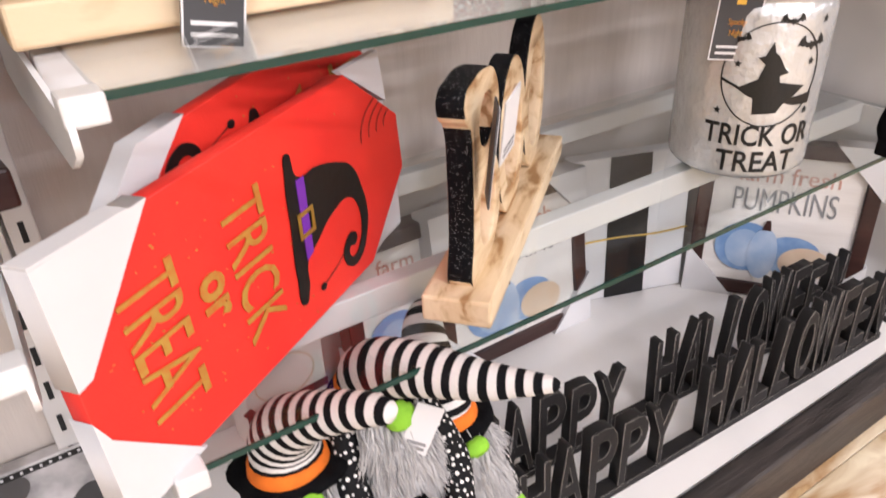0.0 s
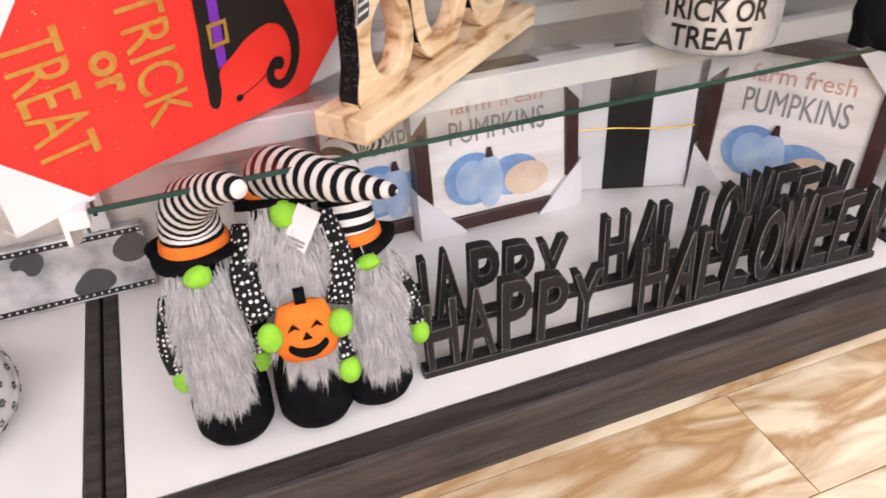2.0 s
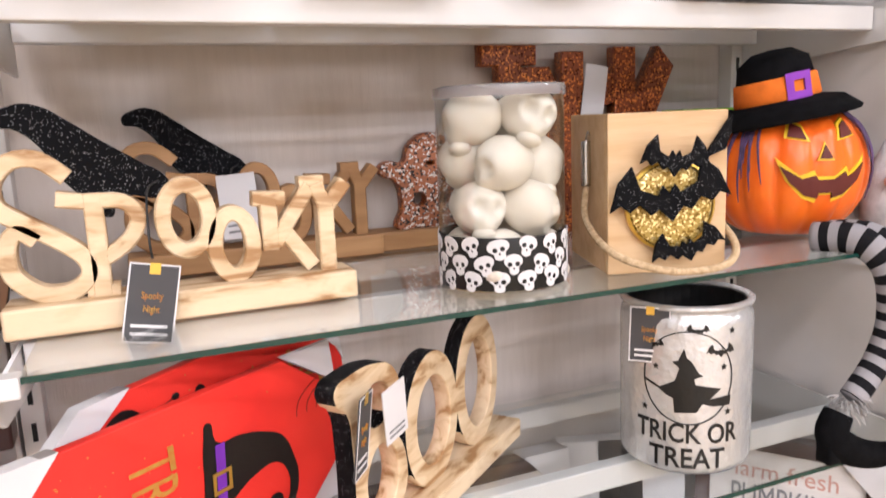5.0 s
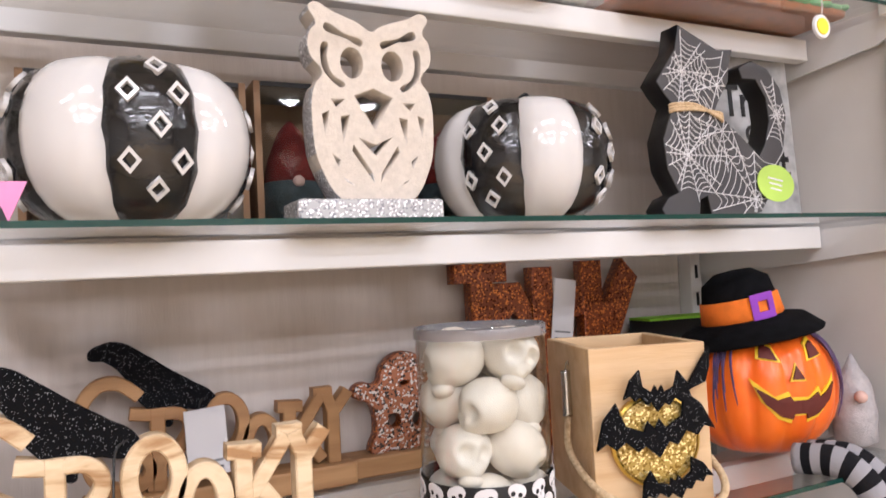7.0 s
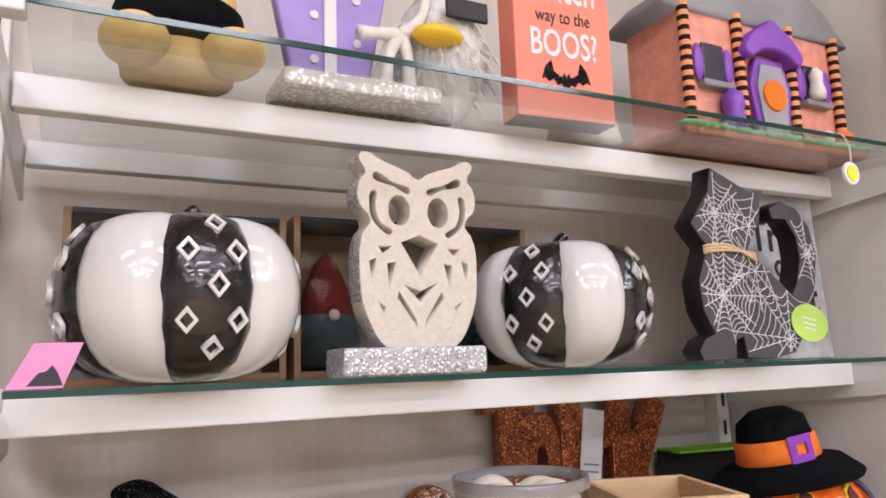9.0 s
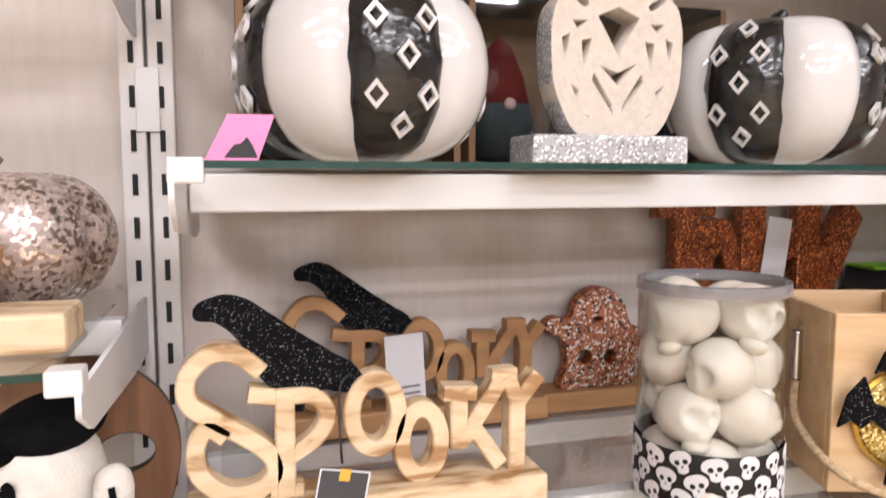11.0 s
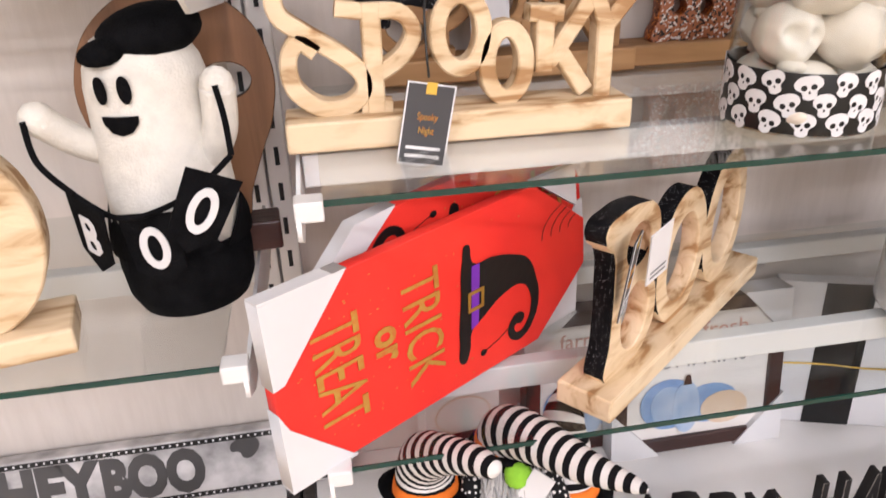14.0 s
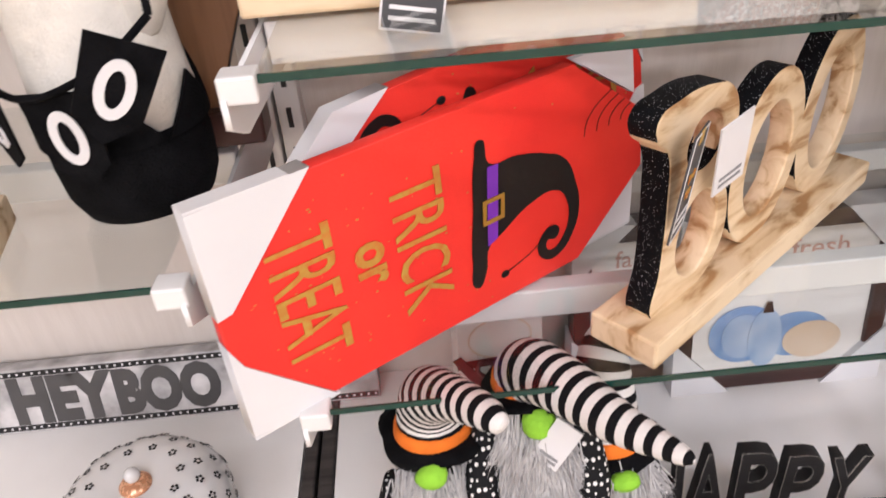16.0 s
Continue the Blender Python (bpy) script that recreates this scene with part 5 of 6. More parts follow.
# ---- top shelf: ceramic pumpkins ----
def ceramic_pumpkin(m, r, h, turn, label):
    p = thing("ceramic_pumpkin", m, label, "pumpkin", "ceramic pumpkins")
    def rad(z):
        t = math.acos(max(-1, min(1, 1 - 2 * z / h)))
        return r * max(0.0, math.sin(t)) ** 0.58
    for k in range(8):
        a0, half, black = turn + k * math.pi / 4, math.pi / 8, k % 2 == 0
        bm, rows = bmesh.new(), []
        for i in range(15):
            z = h * (0.005 + 0.99 * (0.5 - 0.5 * math.cos(math.pi * i / 14)))
            zz = z - h * 0.10 * max(0, (i - 10) / 4) ** 2
            row = []
            for j in range(9):
                b = -1 + j / 4
                bulge = (0.90 + 0.14 * math.sqrt(max(0, 1 - b * b))) if not black else (0.90 + 0.11 * math.sqrt(max(0, 1 - b * b)) + 0.024 * math.sin(7 * b + i * 2.1) * math.cos(4 * b - i * 1.3))
                a = a0 + b * half * 1.03
                q = rad(z) * bulge + 0.002
                row.append(bm.verts.new((q * math.cos(a), q * math.sin(a), zz)))
            rows.append(row)
        for ra, rb in zip(rows, rows[1:]):
            for j in range(8):
                bm.faces.new((ra[j], ra[j + 1], rb[j + 1], rb[j]))
        seg = part("segment", bm, M_BLACKGLOSS if black else M_CERAMIC, p, "glossy black woven segment" if black else "glossy white segment", smooth=True)
        if black:
            for z, b in ((0.18, 0.05), (0.32, -0.5), (0.32, 0.5), (0.5, 0.05), (0.68, -0.5), (0.68, 0.45), (0.84, 0.1)):
                w = 0.0095 * r / 0.11
                dm = fine(cutout([[None, (-w, 0), (0, -w * 1.25), (w, 0), (0, w * 1.25)], [None, (-w * 0.6, 0), (0, -w * 0.75), (w * 0.6, 0), (0, w * 0.75)]], 0.004), 0.02)
                q, zz = rad(z * h) * (0.90 + 0.115 * math.sqrt(max(0, 1 - b * b))) + 0.0035, z * h - h * 0.10 * max(0, (z - 0.8) / 0.2) ** 2
                a = a0 + b * half
                slope = (rad(min(h * 0.99, z * h + 0.003)) - rad(z * h - 0.003)) / 0.006
                mm = pose(q * math.cos(a), q * math.sin(a), zz, 0, 0, math.degrees(a) + 90) @ pose(0, 0, 0, math.degrees(math.atan(slope)))
                part("diamond", moved(dm, mm), M_CERAMIC, seg, "white glazed diamond")
    part("stem", tube([(0, 0, h * 0.86), (0.003, 0, h * 0.97), (0.012, 0, h * 1.03)], [0.013, 0.009, 0.007], 12), M_BLACKGLOSS, p, "black glazed stem", smooth=True)
    return p


ceramic_pumpkin(pose(0.207, 0.130, TO), 0.108, 0.161, radians(-84), "large white and black ceramic pumpkin with diamond pattern")
ceramic_pumpkin(pose(0.660, 0.152, TO), 0.107, 0.161, radians(-146), "glossy white and black ceramic pumpkin with diamond pattern")
pt = thing("pink_tag", pose(0.098, 0.03, TO + 0.0005, -18, 0, -6), "bright pink folded card tag with black print", "tag", "hang tags")
part("card", cutout([[None, (-0.026, 0), (0.012, 0), (0.024, 0.036), (-0.010, 0.036)]], 0.0012, smooth=True), mat("pink_card", (0.80, 0.28, 0.52), 0.6), pt)
part("print_bar", moved(cutout([[None, (-0.012, 0.002), (0.012, 0.002), (0.008, 0.012), (0.004, 0.018), (0.0, 0.013), (-0.005, 0.012)]], 0.0006), pose(0, -0.0011, 0)), M_BLACK, pt)

# ---- owl ----
ow = thing("owl_figure", pose(0.430, 0.116, TO), "cream pierced owl figure with silver glitter rim and base", "owl figure")
part("base", box(-0.078, -0.03, 0, 0.084, 0.03, 0.028, 0.004), M_SILVERGLIT, ow, "silver glitter base")
L = [(-0.035, 0.026), (-0.062, 0.062), (-0.07, 0.11), (-0.066, 0.15), (-0.057, 0.165), (-0.070, 0.185), (-0.069, 0.208), (-0.062, 0.218), (-0.068, 0.238), (-0.04, 0.231), (-0.012, 0.221), (0, 0.214)]
out = [(x * 0.97, z * 0.97) for x, z in L] + [(-x * 0.97, z * 0.97) for x, z in L[-2::-1]]
hole = [out]
for s in (-1, 1):
    hole += [circle(s * 0.023, 0.178, 0.0115, 0.0155, 12),
             [(s * 0.05, 0.196), (s * 0.056, 0.178), (s * 0.048, 0.160), (s * 0.033, 0.154), (s * 0.045, 0.166), (s * 0.049, 0.18)],
             [(s * 0.05, 0.216), (s * 0.03, 0.210), (s * 0.012, 0.200), (s * 0.028, 0.204)],
             [None, (s * 0.048, 0.138), (s * 0.032, 0.138), (s * 0.042, 0.128)],
             [None, (s * 0.058, 0.12), (s * 0.05, 0.124), (s * 0.055, 0.092)],
             [None, (s * 0.038, 0.118), (s * 0.028, 0.12), (s * 0.036, 0.086)],
             [None, (s * 0.05, 0.08), (s * 0.04, 0.072), (s * 0.042, 0.062)],
             [None, (s * 0.026, 0.08), (s * 0.004, 0.048), (s * 0.006, 0.06), (s * 0.024, 0.088)],
             [None, (s * 0.04, 0.055), (s * 0.018, 0.040), (s * 0.034, 0.048)]]
hole += [[None, (-0.02, 0.142), (0, 0.15), (0.02, 0.142), (0.0, 0.108)], [None, (-0.02, 0.098), (0, 0.09), (0.02, 0.100), (0.0, 0.078)]]
def opened(pts, f=1.14):
    """The same opening, larger about its own middle."""
    head, pts = ([None], pts[1:]) if pts[0] is None else ([], pts)
    cx, cz = sum(p[0] for p in pts) / len(pts), sum(p[1] for p in pts) / len(pts)
    return head + [(cx + (x - cx) * f, (cz + (z - cz) * f) * 0.97) for x, z in pts]


owl = cutout([out] + [opened(p) for p in hole[1:]], 0.034, 0.0008)
bmesh.ops.translate(owl, verts=owl.verts, vec=(0.013, 0, 0))
owl.normal_update()
for f in owl.faces:
    c = f.calc_center_median()
    rim = f.material_index == 1 and (Vector((c.x, 0, c.z)) - Vector((0, 0, 0.12))).dot(f.normal) > 0 and (abs(c.x) > 0.052 or c.z > 0.205 or c.z < 0.062)
    f.material_index = 1 if rim else 0
part("body", owl, [M_STONE, M_SILVERGLIT], ow, "cream pierced owl")


# ---- cat with webs ----
M_CATGREY = mat("charcoal_paint", (0.055, 0.054, 0.058), 0.6, var=0.1)
M_WEB = mat("white_line_paint", (0.72, 0.72, 0.74), 0.6)
cat_ = thing("cat_cutout", pose(0.942, 0.106, TO) @ Matrix.Diagonal((0.93, 1.0, 0.965, 1)), "charcoal wooden cat with white cobweb lines and twine collar", "cat cut-out")
body = [(-0.115, 0.005), (-0.075, 0.005), (-0.055, 0.006), (-0.052, 0.03), (-0.035, 0.036), (-0.03, 0.006), (0.02, 0.004), (0.07, 0.012), (0.105, 0.055), (0.128, 0.11), (0.138, 0.155), (0.128, 0.195), (0.102, 0.222), (0.07, 0.23), (0.045, 0.218), (0.05, 0.205), (0.078, 0.206), (0.098, 0.18), (0.102, 0.145), (0.09, 0.11), (0.075, 0.09), (0.05, 0.11), (0.015, 0.135), (-0.012, 0.155), (0.0, 0.175), (0.018, 0.198), (0.022, 0.22), (0.03, 0.243), (0.0, 0.24), (-0.03, 0.252), (-0.062, 0.264), (-0.072, 0.268), (-0.08, 0.235), (-0.105, 0.205), (-0.118, 0.188), (-0.105, 0.172), (-0.09, 0.158), (-0.098, 0.14), (-0.112, 0.11), (-0.108, 0.07), (-0.088, 0.038), (-0.11, 0.03), (-0.122, 0.016)]
cb = part("body", cutout([[None] + body], 0.032, 0.0015, smooth=True), [M_CATGREY, M_BLACK], cat_)


def inside(x, z):
    hit = False
    for (x0, z0), (x1, z1) in zip(body, body[1:] + body[:1]):
        if (z0 > z) != (z1 > z) and x < (x1 - x0) * (z - z0) / (z1 - z0) + x0:
            hit = not hit
    return hit


def web(cx, cz, rays, rings, reach, name="web_lines"):
    bm = bmesh.new()
    ends = []
    for k in range(rays):
        a = 2 * math.pi * k / rays + 0.15 * math.sin(k * 2.3)
        d = 0.004
        while d < reach and inside(cx + d * math.cos(a), cz + d * math.sin(a)):
            d += 0.003
        ends.append((a, d - 0.003))
        tube([(cx, -0.0165, cz), (cx + (d - 0.003) * math.cos(a), -0.0165, cz + (d - 0.003) * math.sin(a))], [0.0007, 0.0007], 4, bm)
    for q in range(1, rings + 1):
        rr = reach * q / rings * 0.8
        for (a, da), (b, db) in zip(ends, ends[1:] + [(ends[0][0] + 2 * math.pi, ends[0][1])]):
            if da > rr and db > rr:
                m_ = (a + b) / 2
                pts = [(cx + t * math.cos(s), -0.0165, cz + t * math.sin(s)) for s, t in ((a, rr), (m_, rr * 0.86), (b, rr))]
                tube(pts, [0.0006] * 3, 4, bm)
    return part(name, bm, M_WEB, cb, "white painted cobweb")


web(-0.072, 0.205, 13, 6, 0.06)
web(-0.07, 0.09, 14, 7, 0.075)
web(0.06, 0.03, 13, 7, 0.12)
web(0.118, 0.155, 12, 6, 0.06)
web(-0.005, 0.19, 9, 3, 0.055)
web(0.0, 0.125, 9, 3, 0.06)
for k in range(3):
    part("twine", tube([(-0.098, -0.014, 0.148 + 0.004 * k), (-0.09, -0.019, 0.15 + 0.004 * k), (-0.05, -0.019, 0.153 + 0.003 * k), (-0.005, -0.019, 0.15 - 0.004 * k), (0.004, -0.012, 0.148 - 0.004 * k)], [0.0024] * 5, 8), M_ROPE, cat_, "jute twine collar", smooth=True)
lt = thing("lime_tag", pose(1.03, 0.082, TO + 0.05, -4, 14, -12), "round lime green card tag leaning on the cat", "tag", "hang tags")
part("card", cutout([circle(0, 0, 0.03, 0.026, 20)], 0.0012), mat("lime_card", (0.42, 0.62, 0.10), 0.6), lt)
for k in range(3):
    part("print_bar", box(-0.014 + 0.003 * k, -0.0014, 0.004 - 0.007 * k, 0.010, -0.0008, 0.0062 - 0.007 * k), M_PAPER, lt)

# ---- galvanised sign ----
M_GALV = mat("galvanised_metal", (0.50, 0.51, 0.52), 0.5, 0.2, color2=(0.27, 0.28, 0.29), scale=38, bump=0.2)
gs = thing("metal_sign", pose(1.1, 0.17, TO, -3, 0, -6), "mottled galvanised trick or treat sign behind the cat", "sign")
part("plate", box(-0.085, -0.01, 0, 0.075, 0.01, 0.284, 0.002), M_GALV, gs)
for body_, z in (("Trick", 0.165), ("or", 0.125), ("Treat", 0.068)):
    words("word", body_, -0.06 if body_ != "or" else -0.02, z, 0.12 if body_ != "or" else 0.04, 0.052 if body_ != "or" else 0.028, M_BLACK, gs, y=-0.0106, bold=0.02)

# ---- boxed gnome decorations behind ----
M_KRAFT = mat("brown_card", (0.30, 0.18, 0.10), 0.7, var=0.1)
M_REDKNIT = mat("red_knit", (0.22, 0.02, 0.018), 0.9, var=0.2, scale=200, bump=0.6, bump_scale=250)
M_DARKFUR = mat("dark_teal_fur", (0.05, 0.07, 0.075), 0.95, var=0.3, scale=120, bump=0.7, bump_scale=300)
for x0, x1, top in ((0.10, 0.347, 0.195), (0.357, 0.70, 0.2)):
    wb = thing("window_box", pose(0, 0.285, TO), "brown gift box with a clear window and plush inside", "box", "window boxes")
    part("back_panel", box(x0, 0.095, 0, x1, 0.1, top), M_KRAFT, wb)
    part("side_panel", box(x0, 0, 0, x0 + 0.008, 0.0945, top), M_KRAFT, wb)
    part("side_panel", box(x1 - 0.008, 0, 0, x1, 0.0945, top), M_KRAFT, wb)
    part("bottom_panel", box(x0 + 0.0085, 0, 0, x1 - 0.0085, 0.0945, 0.006), M_KRAFT, wb)
    part("top_panel", box(x0 + 0.0085, 0, top - 0.006, x1 - 0.0085, 0.0945, top), M_BLACK, wb, "dark lid")
    f = part("window", box(x0 + 0.0085, 0.001, 0.0065, x1 - 0.0085, 0.002, top - 0.0065), M_GLASS, wb, "clear film window")
    f.visible_shadow = False
    n = 2 if x1 - x0 < 0.3 else 3
    for k in range(n):
        cx = x0 + (x1 - x0) * (k + 0.5) / n
        bm = lathe([(0.01, 0), (0.042, 0.01), (0.045, 0.04), (0.036, 0.075)], 20)
        n0 = len(bm.faces)
        lathe([(0.037, 0.072), (0.03, 0.105), (0.016, 0.14), (0.003, 0.155)], 20, bm=bm)
        bm.faces.ensure_lookup_table()
        for fc in bm.faces[n0:]:
            fc.material_index = 1
        n0 = len(bm.faces)
        ball((0, -0.036, 0.07), (0.008, 0.007, 0.008), 10, bm)
        bm.faces.ensure_lookup_table()
        for fc in bm.faces[n0:]:
            fc.material_index = 2
        q = link("boxed_plush", bm, [M_DARKFUR, M_REDKNIT if k % 2 == 0 else M_PLUSHGREY, M_SKIN], smooth=True, m=pose(cx, 0.338, TO + 0.0065))
        tagged(q, "dark plush gnome with red knit hat in a box", "plush gnome", "window box gnomes")

# ---- uppermost shelf ----
M_YELLOW = mat("yellow_plush", (0.72, 0.52, 0.20), 0.95, var=0.1, scale=60, bump=0.4, bump_scale=300)
M_LILAC = mat("lilac_paint", (0.36, 0.26, 0.62), 0.6, var=0.1)
M_CORAL = mat("coral_canvas", (0.80, 0.24, 0.16), 0.6, var=0.05, bump=0.15, bump_scale=500)
M_WHITEFUR = mat("white_fur", (0.74, 0.73, 0.71), 0.95, var=0.15, scale=90, bump=0.6, bump_scale=200)
M_MINT = mat("mint_icing", (0.25, 0.62, 0.28), 0.5, bump=0.3)
M_GINGER = mat("gingerbread", (0.62, 0.24, 0.12), 0.6, var=0.15, scale=60, bump=0.3)
M_RUST = mat("rust_biscuit", (0.48, 0.17, 0.06), 0.6, var=0.2, scale=40, bump=0.3)

dk = thing("yellow_plush", pose(0.2, 0.15, UP), "yellow plush toy in a dark outfit on glass", "plush toy")
part("body", lathe([(0.02, 0), (0.055, 0.008), (0.062, 0.05), (0.055, 0.11), (0.035, 0.15), (0.01, 0.165)], 26), M_YELLOW, dk, smooth=True)
for s in (-1, 1):
    part("foot", ball((0.045 * s, -0.05, 0.022), (0.032, 0.045, 0.022), 18), M_YELLOW, dk, "yellow plush foot", smooth=True)
part("skirt", lathe([(0.06, 0.03), (0.068, 0.034), (0.064, 0.075), (0.06, 0.078)], 26), M_BLACKFELT, dk, "black felt skirt", smooth=True)
ts = thing("tombstone_decoration", pose(0.385, 0.13, UP), "lilac coffin board with white skeleton on a glitter base", "decoration")
part("base", box(-0.09, -0.035, 0, 0.09, 0.05, 0.02, 0.005), glitter("sand_glitter", (0.55, 0.50, 0.46), (0.9, 0.88, 0.85), 260, 0.3, 0.3), ts, "sandy glitter base")
part("coffin_board", moved(cutout([[None, (-0.045, 0), (0.035, 0), (0.06, 0.13), (0.03, 0.22), (-0.04, 0.22), (-0.072, 0.13)]], 0.02, 0.003, smooth=True), pose(-0.02, 0.02, 0.018)), M_LILAC, ts, "lilac painted board")
part("white_stripe", box(-0.034, 0.0065, 0.02, -0.02, 0.0095, 0.23), M_PAPER, ts)
for k in range(7):
    part("white_dot", moved(lathe([(0.001, 0.002), (0.005, 0.002), (0.005, 0)], 12), pose(-0.045 + 0.05 * (k % 2), 0.0098, 0.05 + 0.026 * k, 90)), M_PAPER, ts)
for pts in ([(0.03, -0.01, 0.02), (0.036, -0.012, 0.06), (0.05, -0.012, 0.085)], [(0.06, -0.01, 0.02), (0.058, -0.012, 0.06), (0.05, -0.012, 0.088)], [(0.045, -0.012, 0.085), (0.02, -0.014, 0.082), (-0.002, -0.016, 0.078)], [(0.05, -0.012, 0.085), (0.08, -0.012, 0.12), (0.085, -0.012, 0.2)]):
    part("bone", tube(pts, [0.009, 0.0065, 0.009], 10), M_GHOST, ts, "white bone", smooth=True)
fd = thing("furry_bird", pose(0.505, 0.16, UP), "white long-haired bird toy with an orange beak", "plush toy")
bm = ball((0, 0, 0.085), (0.058, 0.055, 0.085), 22)
fur(bm, random.Random(3), 1500, lambda r: ((lambda a, z: (Vector((0.056 * math.cos(a) * math.sin(math.pi * z), 0.052 * math.sin(a) * math.sin(math.pi * z), 0.01 + 0.16 * z)), Vector((math.cos(a) * 0.5, math.sin(a) * 0.5, -0.8))))(r.uniform(0, 6.28), r.uniform(0.1, 0.9))), 0.035, 0)
part("body", bm, M_WHITEFUR, fd)
part("beak", ball((-0.03, -0.058, 0.085), (0.032, 0.022, 0.012), 16), M_YELLOWGLOW, fd, "orange-yellow beak", smooth=True)
part("black_patch", box(-0.02, -0.064, 0.11, 0.035, -0.058, 0.135, 0.002), M_BLACK, fd)
bk = thing("boos_block_sign", pose(0.640, 0.085, UP + 0.0005, 0, 0, -4) @ Matrix.Diagonal((0.86, 1.0, 1.0, 1)), "coral block sign with white lettering and a black bat", "sign")
part("block", box(-0.08, 0, 0, 0.08, 0.04, 0.21, 0.0015), M_CORAL, bk)
part("bottom_edge", box(-0.0795, 0.0005, -0.0003, 0.0795, 0.0395, 0.0001), M_BLACK, bk)
words("word", "Witch", -0.055, 0.150, 0.11, 0.045, M_PAPER, bk, bold=0.01)
words("word", "way to the", -0.045, 0.118, 0.09, 0.022, M_BLACK, bk)
words("word", "BOOS?", -0.055, 0.078, 0.11, 0.036, M_PAPER, bk, bold=0.015)
part("bat", moved(cutout([bat_outline(0.08, 0.03)], 0.0014), pose(0, -0.0009, 0.045)), M_BLACKGLIT, bk, "black glitter bat")
gp = thing("ghost_plush", pose(0.735, 0.18, UP), "white draped ghost plush on the top shelf", "plush toy")
part("body", lathe([(0.03, 0), (0.05, 0.004), (0.04, 0.06), (0.028, 0.11), (0.03, 0.14), (0.02, 0.17), (0.002, 0.18)], 24, lambda a, r, z: 1 + 0.08 * math.cos(7 * a) * max(0, 1 - z / 0.08)), M_GHOST, gp, smooth=True)

gh = thing("gingerbread_house", pose(1.0, 0.13, UP) @ Matrix.Scale(0.87, 4), "pink gingerbread haunted house with purple door and candy posts", "decoration")
part("ground_plate", box(-0.215, -0.075, 0.0, 0.215, 0.1, 0.016, 0.006), M_RUST, gh, "rust biscuit base")
bm = bmesh.new()
rnd = random.Random(9)
for k in range(60):
    ball((-0.21 + 0.42 * k / 59, -0.066 + rnd.uniform(-0.006, 0.006), 0.017), (0.010, 0.012, 0.006), 8, bm)
part("icing_grass", bm, M_MINT, gh, "mint green icing", smooth=True)
part("wall", box(-0.18, -0.045, 0.0165, 0.18, 0.08, 0.22, 0.003), mat("pink_gingerbread", (0.72, 0.30, 0.22), 0.6, var=0.12, scale=50, bump=0.3), gh)
M_CANDY = stripes("candy_twist", (0.80, 0.32, 0.14), (0.02, 0.018, 0.02), 60)
for x in (-0.18, -0.062, 0.062, 0.18):
    part("candy_post", tube([(x, -0.052, 0.0165), (x, -0.052, 0.12), (x, -0.052, 0.225)], [0.009] * 3, 12), M_CANDY, gh, "orange and black candy post", smooth=True)
door = part("door", moved(cutout([[None, (-0.034, 0), (0.034, 0), (0.046, 0.09), (0.03, 0.135), (-0.03, 0.135), (-0.046, 0.09)]], 0.012, 0.002, smooth=True), pose(0.0, -0.053, 0.017)), mat("purple_icing", (0.22, 0.06, 0.45), 0.4), gh, "purple coffin door")
part("door_panel", moved(cutout([[None, (-0.026, 0.006), (0.026, 0.006), (0.036, 0.088), (0.024, 0.125), (-0.024, 0.125), (-0.036, 0.088)]], 0.003, smooth=True), pose(0.0, -0.061, 0.017)), mat("slate_panel", (0.33, 0.33, 0.36), 0.5), door)
part("door_sign", moved(lathe([(0.001, 0.004), (0.026, 0.004), (0.027, 0)], 24), pose(0.0, -0.0626, 0.09, 90)), M_ORANGE, door, "round orange sign")
part("awning", moved(cutout([[(-0.062, 0.0), (-0.03, 0.012), (0.0, 0.016), (0.03, 0.012), (0.062, 0.0), (0.05, 0.03), (0.02, 0.05), (0, 0.062), (-0.02, 0.05), (-0.05, 0.03)]], 0.03, 0.004), pose(0.0, -0.06, 0.153)), bpy.data.materials["purple_icing"], gh, "purple awning")
for s in (-1, 1):
    wn = part("window", box(s * 0.12 - 0.024, -0.052, 0.1, s * 0.12 + 0.024, -0.0455, 0.165, 0.003), mat("dark_pane", (0.03, 0.035, 0.05), 0.2), gh, "dark window")
    part("sill", box(s * 0.12 - 0.034, -0.062, 0.088, s * 0.12 + 0.034, -0.0455, 0.0995, 0.003), M_BARS, wn, "grey sill")
    for q in (-1, 1):
        part("shutter", ball((s * 0.12 + q * 0.033, -0.05, 0.13), (0.011, 0.006, 0.032), 14), bpy.data.materials["purple_icing"], wn, "purple shutter", smooth=True)
part("small_figure", moved(lathe([(0.016, 0), (0.02, 0.012), (0.014, 0.03), (0.018, 0.042), (0.016, 0.06), (0.004, 0.07)], 16), pose(-0.1, -0.064, 0.017)), bpy.data.materials["purple_icing"], gh, "purple icing figure", smooth=True)
part("icing_ghost", moved(lathe([(0.012, 0), (0.014, 0.012), (0.010, 0.03), (0.012, 0.045), (0.003, 0.058)], 14), pose(0.112, -0.062, 0.1)), M_GHOST, gh, "white icing ghost", smooth=True)
part("small_pumpkin", moved(ribbed(0.02, 0.03, 8, 0.08), pose(0.16, -0.064, 0.017)), M_PLASTIC, gh, "small orange pumpkin", smooth=True)
part("small_skull", ball((0.12, -0.064, 0.03), (0.014, 0.013, 0.014), 12), M_SKULL, gh, smooth=True)
part("roof", moved(cutout([[None, (-0.21, 0), (0.21, 0), (0.16, 0.05), (0.08, 0.1), (-0.08, 0.1), (-0.16, 0.05)]], 0.15, 0.006, smooth=True), pose(0, 0.02, 0.222)), M_BARS, gh, "grey iced roof")

